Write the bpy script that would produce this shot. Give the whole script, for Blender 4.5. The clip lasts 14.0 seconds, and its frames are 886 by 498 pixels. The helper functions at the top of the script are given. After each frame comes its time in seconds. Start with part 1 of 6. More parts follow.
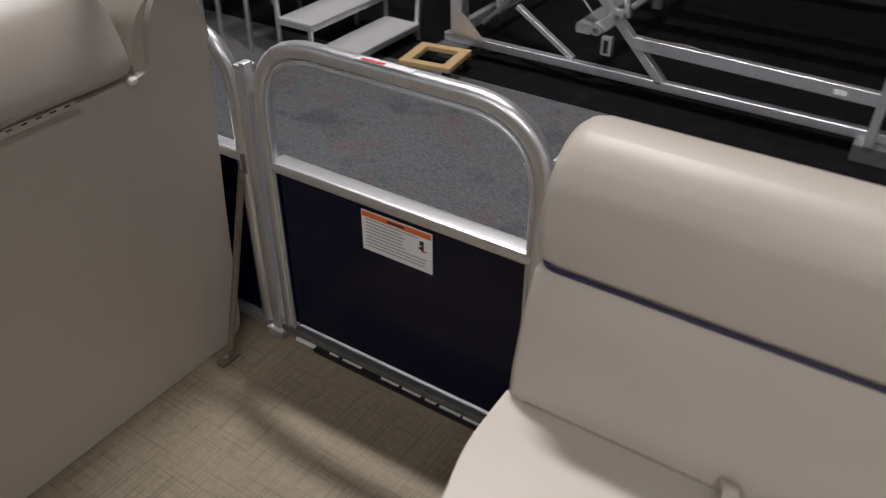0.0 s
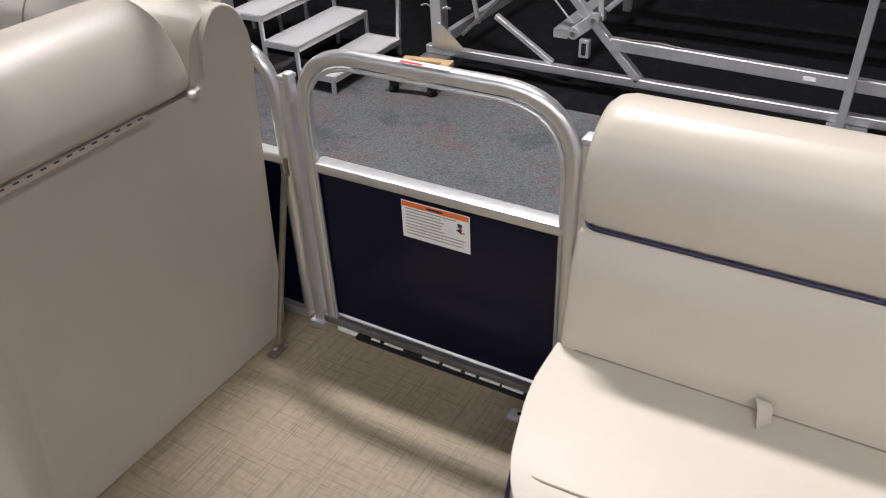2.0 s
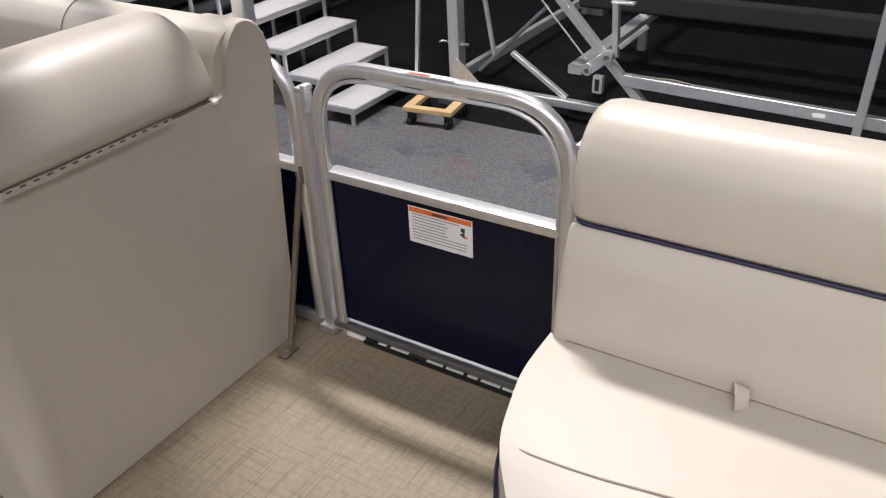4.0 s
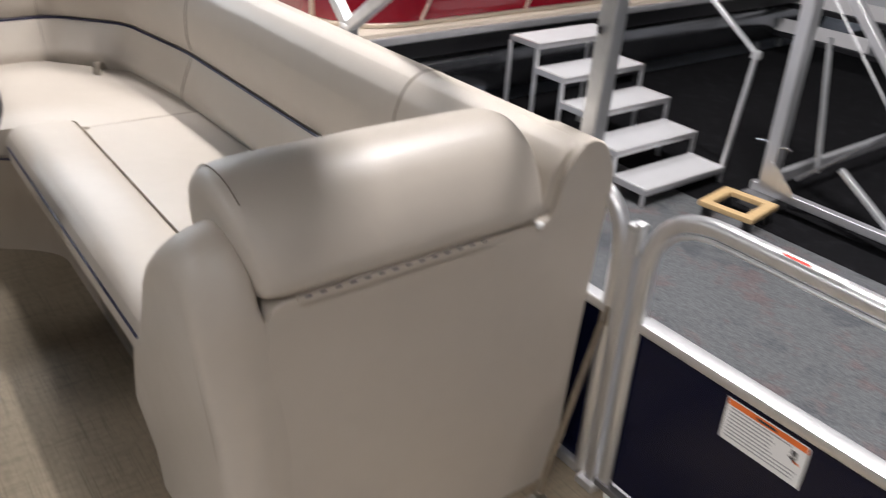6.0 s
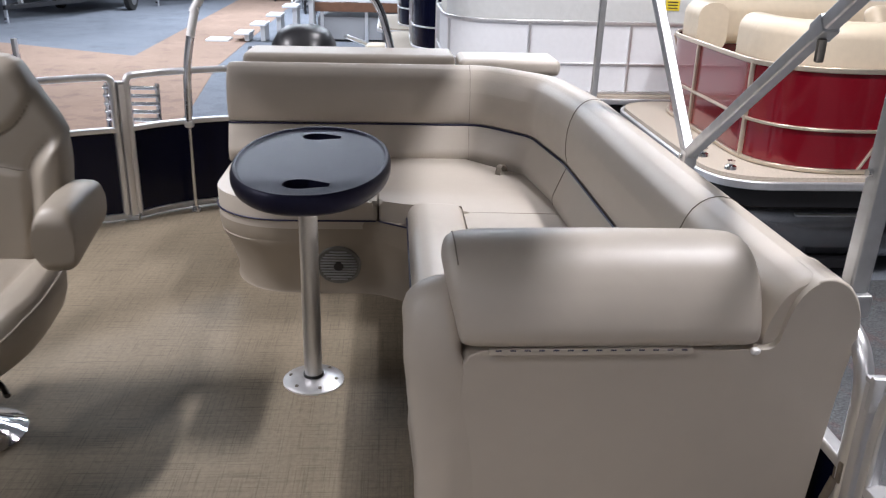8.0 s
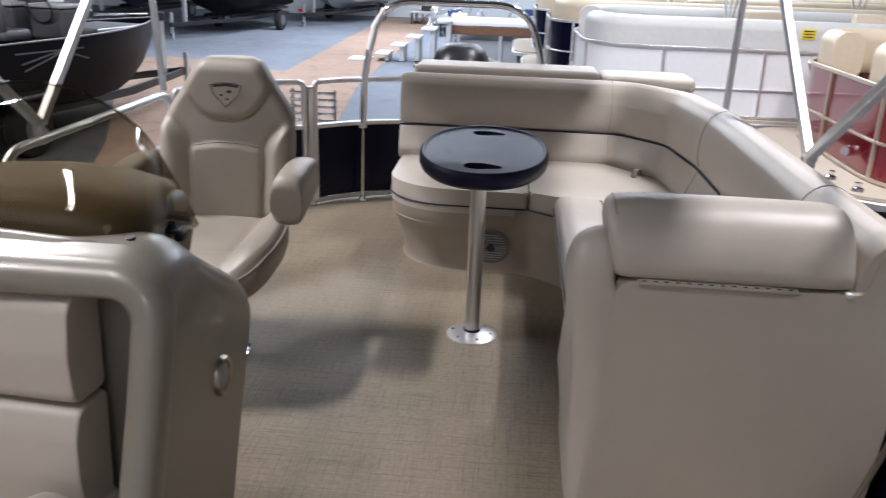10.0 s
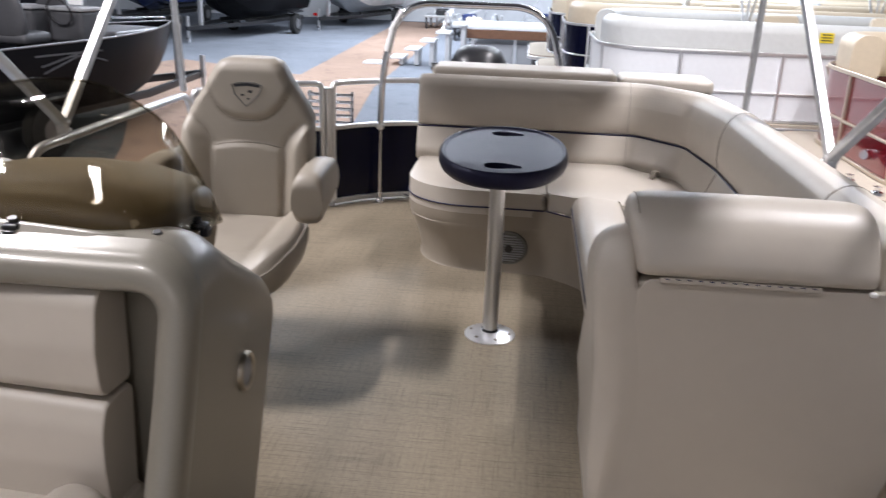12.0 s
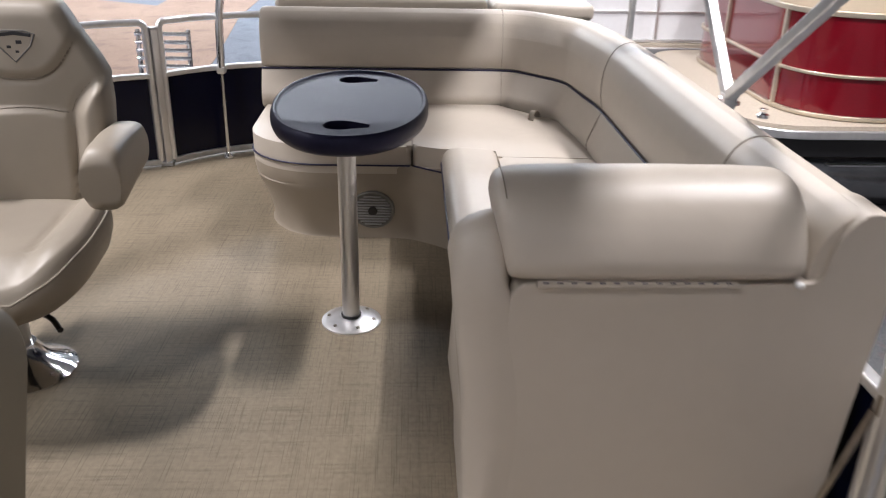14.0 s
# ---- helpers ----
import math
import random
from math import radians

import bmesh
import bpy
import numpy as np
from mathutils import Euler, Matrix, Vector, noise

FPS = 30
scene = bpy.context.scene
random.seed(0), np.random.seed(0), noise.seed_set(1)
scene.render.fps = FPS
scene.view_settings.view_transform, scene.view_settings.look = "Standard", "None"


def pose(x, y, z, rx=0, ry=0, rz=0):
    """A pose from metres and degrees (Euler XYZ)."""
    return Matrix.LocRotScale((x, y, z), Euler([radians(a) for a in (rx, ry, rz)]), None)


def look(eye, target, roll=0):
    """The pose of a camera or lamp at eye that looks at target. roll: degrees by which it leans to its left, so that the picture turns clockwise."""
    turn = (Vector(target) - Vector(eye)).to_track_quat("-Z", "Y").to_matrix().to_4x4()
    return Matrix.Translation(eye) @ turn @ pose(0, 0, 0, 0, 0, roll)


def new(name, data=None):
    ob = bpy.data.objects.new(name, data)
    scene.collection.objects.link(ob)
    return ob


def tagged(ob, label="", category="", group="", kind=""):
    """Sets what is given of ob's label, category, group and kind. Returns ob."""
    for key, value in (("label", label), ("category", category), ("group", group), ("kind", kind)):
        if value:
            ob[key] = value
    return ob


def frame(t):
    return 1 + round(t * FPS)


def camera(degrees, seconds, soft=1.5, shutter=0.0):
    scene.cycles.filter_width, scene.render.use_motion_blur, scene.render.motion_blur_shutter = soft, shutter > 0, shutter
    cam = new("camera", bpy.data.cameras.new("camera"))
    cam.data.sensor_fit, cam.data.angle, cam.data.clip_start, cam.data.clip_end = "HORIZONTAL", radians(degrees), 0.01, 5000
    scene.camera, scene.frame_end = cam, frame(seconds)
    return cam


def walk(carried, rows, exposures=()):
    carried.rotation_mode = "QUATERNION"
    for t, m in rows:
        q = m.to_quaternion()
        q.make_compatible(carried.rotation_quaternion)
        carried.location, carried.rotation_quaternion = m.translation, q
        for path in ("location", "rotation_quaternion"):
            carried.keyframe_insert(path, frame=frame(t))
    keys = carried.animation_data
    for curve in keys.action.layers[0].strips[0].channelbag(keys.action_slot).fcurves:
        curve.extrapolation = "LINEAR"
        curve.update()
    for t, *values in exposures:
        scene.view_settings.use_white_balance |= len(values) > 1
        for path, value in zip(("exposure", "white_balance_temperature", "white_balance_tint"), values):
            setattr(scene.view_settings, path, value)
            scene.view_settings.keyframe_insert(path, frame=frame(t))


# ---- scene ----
cam = camera(57.0, 14.0, soft=1.1, shutter=0.5)
PATH = [
    (0, (0.083, 0.101, 1.301), (-0.815, 1.467, 0.149), 0.0),
    (0.5, (-0.039, -0.029, 1.317), (-0.793, 1.396, 0.134), -2.0),
    (1, (-0.069, -0.084, 1.319), (-0.782, 1.396, 0.179), -0.9),
    (1.5, (-0.01, -0.096, 1.341), (-0.801, 1.358, 0.219), -1.5),
    (2, (0.07, -0.107, 1.339), (-0.793, 1.306, 0.216), -2.7),
    (2.5, (0.128, -0.154, 1.327), (-0.739, 1.278, 0.232), -2.6),
    (5, (0.160, -0.197, 1.316), (-0.894, 1.187, 0.317), -0.4),
    (5.5, (0.010, -0.138, 1.328), (-1.205, 1.118, 0.357), 4.1),
    (6, (-0.173, -0.034, 1.382), (-1.557, 1.046, 0.424), 3.4),
    (6.5, (-0.240, 0.124, 1.385), (-1.861, 0.894, 0.501), 2.3),
    (7, (-0.163, 0.28, 1.391), (-1.935, 0.635, 0.534), 3.4),
    (9.5, (0.678, 0.156, 1.435), (-1.21, 0.153, 0.774), 1.4),
    (10, (0.747, 0.115, 1.43), (-1.132, -0.037, 0.76), 2.0),
    (10.5, (0.798, 0.099, 1.43), (-1.073, -0.194, 0.788), 2.3),
    (11, (0.823, 0.066, 1.429), (-1.024, -0.345, 0.782), 2.3),
    (11.5, (0.804, 0.069, 1.426), (-1.062, -0.264, 0.788), 1.7),
    (12, (0.761, 0.092, 1.415), (-1.118, -0.091, 0.754), 2.0),
    (12.5, (0.716, 0.123, 1.403), (-1.156, 0.115, 0.698), 2.1),
    (13, (0.669, 0.146, 1.399), (-1.189, 0.278, 0.671), 1.5),
    (13.5, (0.53, 0.166, 1.384), (-1.307, 0.319, 0.607), 1.0),
    (14, (0.219, 0.205, 1.387), (-1.604, 0.283, 0.566), 1.2),
]
EXPOSURES = [
    (0.0, -0.84, 6500, 10), (0.5, -0.62, 6500, 10), (1.0, -0.30, 6500, 10), (1.5, -0.16, 6500, 10), (2.0, -0.06, 6500, 10), (2.5, 0.03, 6500, 10),
    (5.0, 0.10, 6500, 10), (6.5, 0.08, 6500, 10), (7.0, -0.10, 6400, 11), (9.5, -0.28, 6200, 12), (11.0, -0.08, 6200, 12), (12.0, -0.04, 6300, 12),
    (13.0, -0.06, 6450, 12), (14.0, -0.02, 6500, 12),
]
walk(cam, [(t, look(eye, target, roll)) for t, eye, target, roll in PATH], EXPOSURES)

# ---- world and light ----
GROUND = -0.9
world = bpy.data.worlds.new("hall_air")
world.use_nodes = True
world.node_tree.nodes["Background"].inputs[0].default_value = (0.92, 0.94, 1.0, 1)
world.node_tree.nodes["Background"].inputs[1].default_value = 0.13
scene.world = world


def ceiling_lamp(x, y, power, colour, length=3.2, width=0.5, along_x=True, z=5.3):
    lamp = bpy.data.lights.new("ceiling_lamp", "AREA")
    lamp.shape, lamp.energy, lamp.color = "RECTANGLE", power, colour
    lamp.size, lamp.size_y = (length, width) if along_x else (width, length)
    ob = new("ceiling_lamp", lamp)
    ob.location = (x, y, z)
    return ob


WARM, COOL = (1.0, 0.96, 0.965), (0.84, 0.91, 1.0)
# all out of view; those at x 2.3 and 6.2 are added as fill
for lx, ly, lp in ((-1.70, 2.80, 440), (-2.9, -4.06, 510), (-2.4, -9.2, 570), (1.6, -4.2, 210), (2.3, -2.5, 130), (6.2, 0.6, 90), (-5.7, 1.7, 210)):
    ceiling_lamp(lx, ly, lp, WARM, 1.2, 0.30)
for lx, ly, lp in ((-7.5, -8.5, 60), (-11.0, 1.5, 240), (-16.0, -5.0, 850), (-17.0, 3.5, 700), (-24.0, -3.0, 1250), (-29.0, 3.0, 700)):
    ceiling_lamp(lx, ly, lp, COOL, 4.5, 0.8, False)

# ---- materials ----
def material(name, colour, rough=0.5, metal=0.0, spread=0.06, scale=30.0, bump=0.05, bump_scale=400.0, stain=0.0, stain_scale=2.5, coat=0.0, aniso=None):
    """A surface with grain at two scales and fine relief."""
    m = bpy.data.materials.new(name)
    m.use_nodes = True
    nt = m.node_tree
    nd, lk = nt.nodes, nt.links
    bsdf = nd["Principled BSDF"]
    bsdf.inputs["Roughness"].default_value, bsdf.inputs["Metallic"].default_value = rough, metal
    bsdf.inputs["Coat Weight"].default_value = coat
    tex = nd.new("ShaderNodeTexCoord")
    mapping = nd.new("ShaderNodeMapping")
    if aniso:
        mapping.inputs["Scale"].default_value = aniso
    lk.new(tex.outputs["Object"], mapping.inputs["Vector"])
    fine, broad = nd.new("ShaderNodeTexNoise"), nd.new("ShaderNodeTexNoise")
    fine.inputs["Scale"].default_value, broad.inputs["Scale"].default_value = scale, stain_scale
    fine.inputs["Detail"].default_value, broad.inputs["Detail"].default_value = 4, 5
    for n in (fine, broad):
        lk.new(mapping.outputs["Vector"], n.inputs["Vector"])
    ramp = nd.new("ShaderNodeMapRange")
    ramp.inputs["From Min"].default_value, ramp.inputs["From Max"].default_value = 0.3, 0.7
    ramp.inputs["To Min"].default_value, ramp.inputs["To Max"].default_value = 1 - spread, 1 + spread
    lk.new(fine.outputs["Fac"], ramp.inputs["Value"])
    ramp2 = nd.new("ShaderNodeMapRange")
    ramp2.inputs["From Min"].default_value, ramp2.inputs["From Max"].default_value = 0.35, 0.7
    ramp2.inputs["To Min"].default_value, ramp2.inputs["To Max"].default_value = 1.0 + stain * 0.3, 1 - stain
    lk.new(broad.outputs["Fac"], ramp2.inputs["Value"])
    mul = nd.new("ShaderNodeMath")
    mul.operation = "MULTIPLY"
    lk.new(ramp.outputs[0], mul.inputs[0]), lk.new(ramp2.outputs[0], mul.inputs[1])
    mix = nd.new("ShaderNodeVectorMath")
    mix.operation = "SCALE"
    mix.inputs[0].default_value = colour
    lk.new(mul.outputs[0], mix.inputs["Scale"])
    lk.new(mix.outputs[0], bsdf.inputs["Base Color"])
    rr = nd.new("ShaderNodeMapRange")
    rr.inputs["To Min"].default_value, rr.inputs["To Max"].default_value = max(rough - 0.07, 0.02), min(rough + 0.07, 1)
    lk.new(broad.outputs["Fac"], rr.inputs["Value"]), lk.new(rr.outputs[0], bsdf.inputs["Roughness"])
    if bump:
        relief = nd.new("ShaderNodeTexNoise")
        relief.inputs["Scale"].default_value, relief.inputs["Detail"].default_value = bump_scale, 3
        lk.new(mapping.outputs["Vector"], relief.inputs["Vector"])
        b = nd.new("ShaderNodeBump")
        b.inputs["Strength"].default_value, b.inputs["Distance"].default_value = bump, 0.002
        lk.new(relief.outputs["Fac"], b.inputs["Height"]), lk.new(b.outputs[0], bsdf.inputs["Normal"])
    return m


def woven_floor():
    """Woven vinyl: beige threads with darker ones at uneven steps both ways."""
    m = material("woven_vinyl", (0.278, 0.231, 0.168), 0.45, 0, 0.10, 60, 0, stain=0.10, stain_scale=1.3)
    nt = m.node_tree
    nd, lk = nt.nodes, nt.links
    bsdf = nd["Principled BSDF"]
    base = bsdf.inputs["Base Color"].links[0].from_socket
    tex = nd.new("ShaderNodeTexCoord")
    dark = None
    heights = []
    for k, sc in enumerate(((5.0, 230.0, 1), (230.0, 5.0, 1), (1.2, 70.0, 1), (70.0, 1.2, 1))):
        mp = nd.new("ShaderNodeMapping")
        mp.inputs["Scale"].default_value = sc
        mp.inputs["Location"].default_value = (3.7 * k, 1.3 * k, 0)
        lk.new(tex.outputs["Object"], mp.inputs["Vector"])
        n = nd.new("ShaderNodeTexNoise")
        n.inputs["Scale"].default_value, n.inputs["Detail"].default_value = 1.0, 1.5
        lk.new(mp.outputs[0], n.inputs["Vector"])
        r = nd.new("ShaderNodeMapRange")
        r.inputs["From Min"].default_value, r.inputs["From Max"].default_value = 0.55, 0.72
        r.inputs["To Min"].default_value, r.inputs["To Max"].default_value = 1.0, (0.74, 0.72, 0.92, 0.90)[k]
        lk.new(n.outputs["Fac"], r.inputs["Value"])
        heights.append(r.outputs[0])
        if dark is None:
            dark = r.outputs[0]
        else:
            mu = nd.new("ShaderNodeMath")
            mu.operation = "MULTIPLY"
            lk.new(dark, mu.inputs[0]), lk.new(r.outputs[0], mu.inputs[1])
            dark = mu.outputs[0]
    sc = nd.new("ShaderNodeVectorMath")
    sc.operation = "SCALE"
    lk.new(base, sc.inputs[0]), lk.new(dark, sc.inputs["Scale"])
    lk.new(sc.outputs[0], bsdf.inputs["Base Color"])
    b = nd.new("ShaderNodeBump")
    b.inputs["Strength"].default_value, b.inputs["Distance"].default_value = 0.25, 0.001
    lk.new(dark, b.inputs["Height"]), lk.new(b.outputs[0], bsdf.inputs["Normal"])
    return m


def carpet(name, colours, scale=5.0):
    """Short-pile carpet with blotches of several colours."""
    m = material(name, colours[0], 0.95, 0, 0.35, 90, 0.6, 250, stain=0.12, stain_scale=0.7)
    nt = m.node_tree
    nd, lk = nt.nodes, nt.links
    bsdf = nd["Principled BSDF"]
    bsdf.inputs["Specular IOR Level"].default_value = 0.1
    base = bsdf.inputs["Base Color"].links[0].from_node
    tex = nd.new("ShaderNodeTexCoord")
    last = None
    for k, c in enumerate(colours[1:]):
        n = nd.new("ShaderNodeTexNoise")
        n.inputs["Scale"].default_value, n.inputs["Detail"].default_value = scale * (1 + 0.6 * k), 6
        n.inputs["Roughness"].default_value = 0.7
        mp = nd.new("ShaderNodeMapping")
        mp.inputs["Location"].default_value = (7.1 * k, 2.2 * k, 0)
        lk.new(tex.outputs["Object"], mp.inputs["Vector"]), lk.new(mp.outputs[0], n.inputs["Vector"])
        r = nd.new("ShaderNodeMapRange")
        r.inputs["From Min"].default_value, r.inputs["From Max"].default_value = 0.53, 0.62
        r.inputs["To Max"].default_value = 0.75
        lk.new(n.outputs["Fac"], r.inputs["Value"])
        mx = nd.new("ShaderNodeMix")
        mx.data_type = "RGBA"
        if last is None:
            mx.inputs[6].default_value = (*colours[0], 1)
        else:
            lk.new(last, mx.inputs[6])
        mx.inputs[7].default_value = (*c, 1)
        lk.new(r.outputs[0], mx.inputs[0])
        last = mx.outputs[2]
    if last is not None:
        lk.new(last, base.inputs[0])
    return m


VINYL = material("beige_vinyl", (0.503, 0.453, 0.390), 0.40, 0, 0.015, 18, 0.10, 900, stain=0.03, stain_scale=1.5)
VINYL_DARK = material("taupe_vinyl", (0.325, 0.280, 0.225), 0.42, 0, 0.015, 18, 0.10, 900, stain=0.03)
PIPING = material("navy_piping", (0.018, 0.016, 0.052), 0.5, 0, 0.1, 50, 0.1)
SEAM = material("seam_shadow_thread", (0.25, 0.215, 0.175), 0.7, 0, 0.1, 60, 0.1)
ALU = material("brushed_aluminium", (0.83, 0.83, 0.84), 0.34, 0.88, 0.05, 40, 0.08, 300, stain=0.06, stain_scale=5, aniso=(1, 1, 0.15))
ALU_DULL = material("mill_aluminium", (0.66, 0.67, 0.68), 0.45, 0.8, 0.08, 25, 0.12, 300, stain=0.12, stain_scale=4)
CHROME = material("polished_steel", (0.80, 0.80, 0.82), 0.12, 1.0, 0.02, 40, 0.0, stain=0.04)
STEEL = material("tarnished_steel", (0.42, 0.38, 0.33), 0.32, 1.0, 0.1, 60, 0.1, stain=0.2, stain_scale=9)
NAVY = material("navy_panel_paint", (0.003, 0.004, 0.017), 0.20, 0, 0.05, 20, 0.02, 60)
FLOOR = woven_floor()
CARPET_GREY = carpet("grey_fleck_carpet", ((0.115, 0.12, 0.125), (0.075, 0.08, 0.088), (0.135, 0.105, 0.105)), 3.0)
CARPET_BLACK = carpet("black_carpet", ((0.006, 0.006, 0.007), (0.012, 0.012, 0.014)), 8.0)
CARPET_BLUE = carpet("blue_grey_carpet", ((0.215, 0.232, 0.265), (0.17, 0.185, 0.215)), 3.0)
CARPET_TAN = carpet("tan_carpet", ((0.365, 0.258, 0.20), (0.275, 0.195, 0.162)), 3.0)
BLACK = material("black_plastic", (0.012, 0.012, 0.014), 0.35, 0, 0.1, 40, 0.1)
BLACK_MATT = material("black_marine_carpet", (0.006, 0.006, 0.006), 0.9, 0, 0.2, 100, 0.4)
# near-black plastic; the blue in its colour stands for bluish reflections
TABLE = material("black_plastic_blue_sheen", (0.016, 0.016, 0.036), 0.38, 0, 0.08, 60, 0.25, 700, stain=0.1)
GEL = material("champagne_gelcoat", (0.245, 0.223, 0.184), 0.33, 0.12, 0.03, 220, 0.02, 60, coat=0.25)
DASH = material("tan_dash", (0.29, 0.235, 0.15), 0.45, 0, 0.05, 40, 0.1)
WHITE = material("white_panel_paint", (0.80, 0.81, 0.83), 0.35, 0, 0.02, 20, 0.02, 60)
GREY_VINYL = material("pale_grey_vinyl", (0.60, 0.61, 0.60), 0.45, 0, 0.03, 20, 0.1)
CREAM = material("cream_vinyl", (0.66, 0.56, 0.42), 0.42, 0, 0.03, 20, 0.1)
RED = material("deep_red_metalflake", (0.19, 0.004, 0.012), 0.18, 0.15, 0.12, 150, 0.03, coat=0.7)
TAN_DECK = material("tan_deck_carpet", (0.46, 0.40, 0.325), 0.9, 0, 0.15, 80, 0.3)
PAPER = material("white_label", (0.78, 0.78, 0.77), 0.5, 0, 0.02, 40, 0.0)
ORANGE = material("orange_label_ink", (0.75, 0.16, 0.03), 0.5, 0, 0.02, 40, 0.0)
INK = material("grey_print", (0.35, 0.35, 0.36), 0.6, 0, 0.05, 40, 0.0)
INK_DARK = material("dark_print", (0.03, 0.03, 0.035), 0.6, 0, 0.05, 40, 0.0)
RED_INK = material("red_print", (0.6, 0.03, 0.02), 0.5, 0, 0.05, 40, 0.0)
WOOD = material("pale_pine", (0.55, 0.38, 0.19), 0.6, 0, 0.12, 20, 0.2, aniso=(1, 8, 8))
BROWN_WOOD = material("brown_board", (0.16, 0.075, 0.04), 0.5, 0, 0.15, 15, 0.2)
CAP = material("chrome_trim_ring", (0.50, 0.45, 0.37), 0.38, 1.0, 0.03, 40, 0.0)
GREY_PLASTIC = material("grey_plastic", (0.33, 0.33, 0.34), 0.5, 0, 0.05, 40, 0.1)
HULL_BLACK = material("black_hull_paint", (0.004, 0.004, 0.005), 0.34, 0, 0.05, 15, 0.02, 40)
HULL_BLUE = material("blue_hull_paint", (0.02, 0.035, 0.12), 0.2, 0, 0.05, 15, 0.02, 40, coat=0.4)
TUBE_DARK = material("dark_anodised_tube", (0.30, 0.31, 0.33), 0.20, 0.9, 0.1, 12, 0.05, 60, stain=0.25, stain_scale=3)
TYRE = material("tyre_rubber", (0.012, 0.012, 0.012), 0.8, 0, 0.1, 60, 0.2)
WALL_PAINT = material("pale_wall_paint", (0.66, 0.67, 0.69), 0.8, 0, 0.04, 4, 0.1)
BOARD = material("white_board", (0.50, 0.50, 0.51), 0.5, 0, 0.03, 4, 0.05)


def smoked_glass():
    m = bpy.data.materials.new("smoked_acrylic")
    m.use_nodes = True
    nt = m.node_tree
    nd, lk = nt.nodes, nt.links
    out = nd["Material Output"]
    nd.remove(nd["Principled BSDF"])
    tint, gloss, mixer = nd.new("ShaderNodeBsdfTransparent"), nd.new("ShaderNodeBsdfGlossy"), nd.new("ShaderNodeMixShader")
    tint.inputs["Color"].default_value = (0.66, 0.63, 0.57, 1)
    gloss.inputs["Roughness"].default_value = 0.03
    edge, power, gain = nd.new("ShaderNodeLayerWeight"), nd.new("ShaderNodeMath"), nd.new("ShaderNodeMapRange")
    edge.inputs["Blend"].default_value = 0.5
    power.operation, power.inputs[1].default_value = "POWER", 4.0
    gain.inputs["To Min"].default_value, gain.inputs["To Max"].default_value = 0.03, 0.55
    lk.new(edge.outputs["Facing"], power.inputs[0]), lk.new(power.outputs[0], gain.inputs["Value"])
    lk.new(gain.outputs[0], mixer.inputs[0]), lk.new(tint.outputs[0], mixer.inputs[1]), lk.new(gloss.outputs[0], mixer.inputs[2])
    lk.new(mixer.outputs[0], out.inputs["Surface"])
    return m


SMOKE = smoked_glass()
NAVY.node_tree.nodes["Principled BSDF"].inputs["Specular IOR Level"].default_value = 0.25
FLOOR.node_tree.nodes["Principled BSDF"].inputs["Specular IOR Level"].default_value = 0.13
TABLE.node_tree.nodes["Principled BSDF"].inputs["Specular IOR Level"].default_value = 0.30
# blue tint adds the table's bluish sheen
TABLE.node_tree.nodes["Principled BSDF"].inputs["Specular Tint"].default_value = (0.62, 0.64, 1.0, 1)
HULL_BLACK.node_tree.nodes["Principled BSDF"].inputs["Specular IOR Level"].default_value = 0.06
CHAMPAGNE = material("champagne_anodised_rail", (0.66, 0.58, 0.47), 0.36, 0.8, 0.05, 40, 0.06, 300, stain=0.06, stain_scale=5)
# dull dark metal; on the gate's bottom rail it carries shade in its colour
GREY_METAL = material("dull_grey_metal", (0.26, 0.26, 0.27), 0.5, 0.8, 0.08, 30, 0.1, stain=0.15, stain_scale=6)
TAIL = material("red_lens", (0.6, 0.01, 0.01), 0.2, 0, 0.05, 50, 0.0)
YELLOW = material("yellow_label", (0.8, 0.62, 0.03), 0.5, 0, 0.03, 50, 0.0)

CANVAS = material("dark_canvas", (0.03, 0.03, 0.036), 0.85, 0, 0.1, 80, 0.3, 600)
# unlit look put into the colour, so the unseen ceiling bounces little light
CEILING_PAINT = material("low_bounce_ceiling_paint", (0.22, 0.23, 0.24), 0.9, 0, 0.05, 4, 0.1)
GRILLE = material("taupe_grille_plastic", (0.15, 0.145, 0.135), 0.45, 0, 0.05, 40, 0.1)
GREY_SEAT = material("charcoal_grey_vinyl", (0.055, 0.055, 0.06), 0.5, 0, 0.06, 30, 0.1)
GREY_INK = material("grey_stitching", (0.14, 0.135, 0.13), 0.6, 0, 0.05, 40, 0.0)


def creases(m, scale=7.0, strength=0.35, distance=0.006):
    """Soft undulations of stretched upholstery under the fine grain."""
    nd, lk = m.node_tree.nodes, m.node_tree.links
    bsdf = nd["Principled BSDF"]
    fine = bsdf.inputs["Normal"].links[0].from_node
    tex, n, b = nd.new("ShaderNodeTexCoord"), nd.new("ShaderNodeTexNoise"), nd.new("ShaderNodeBump")
    n.inputs["Scale"].default_value, n.inputs["Detail"].default_value = scale, 2.5
    n.inputs["Distortion"].default_value = 0.6
    b.inputs["Strength"].default_value, b.inputs["Distance"].default_value = strength, distance
    lk.new(tex.outputs["Object"], n.inputs["Vector"]), lk.new(n.outputs["Fac"], b.inputs["Height"])
    lk.new(b.outputs[0], fine.inputs["Normal"])


VINYL_CHAIR = material("warm_beige_vinyl", (0.35, 0.307, 0.25), 0.44, 0, 0.015, 18, 0.10, 900, stain=0.04, stain_scale=2.0)
creases(VINYL)
creases(VINYL_CHAIR, 9.0, 0.3, 0.005)
creases(VINYL_DARK)
creases(CREAM, 5.0, 0.5, 0.01)
creases(GREY_VINYL, 5.0, 0.5, 0.01)

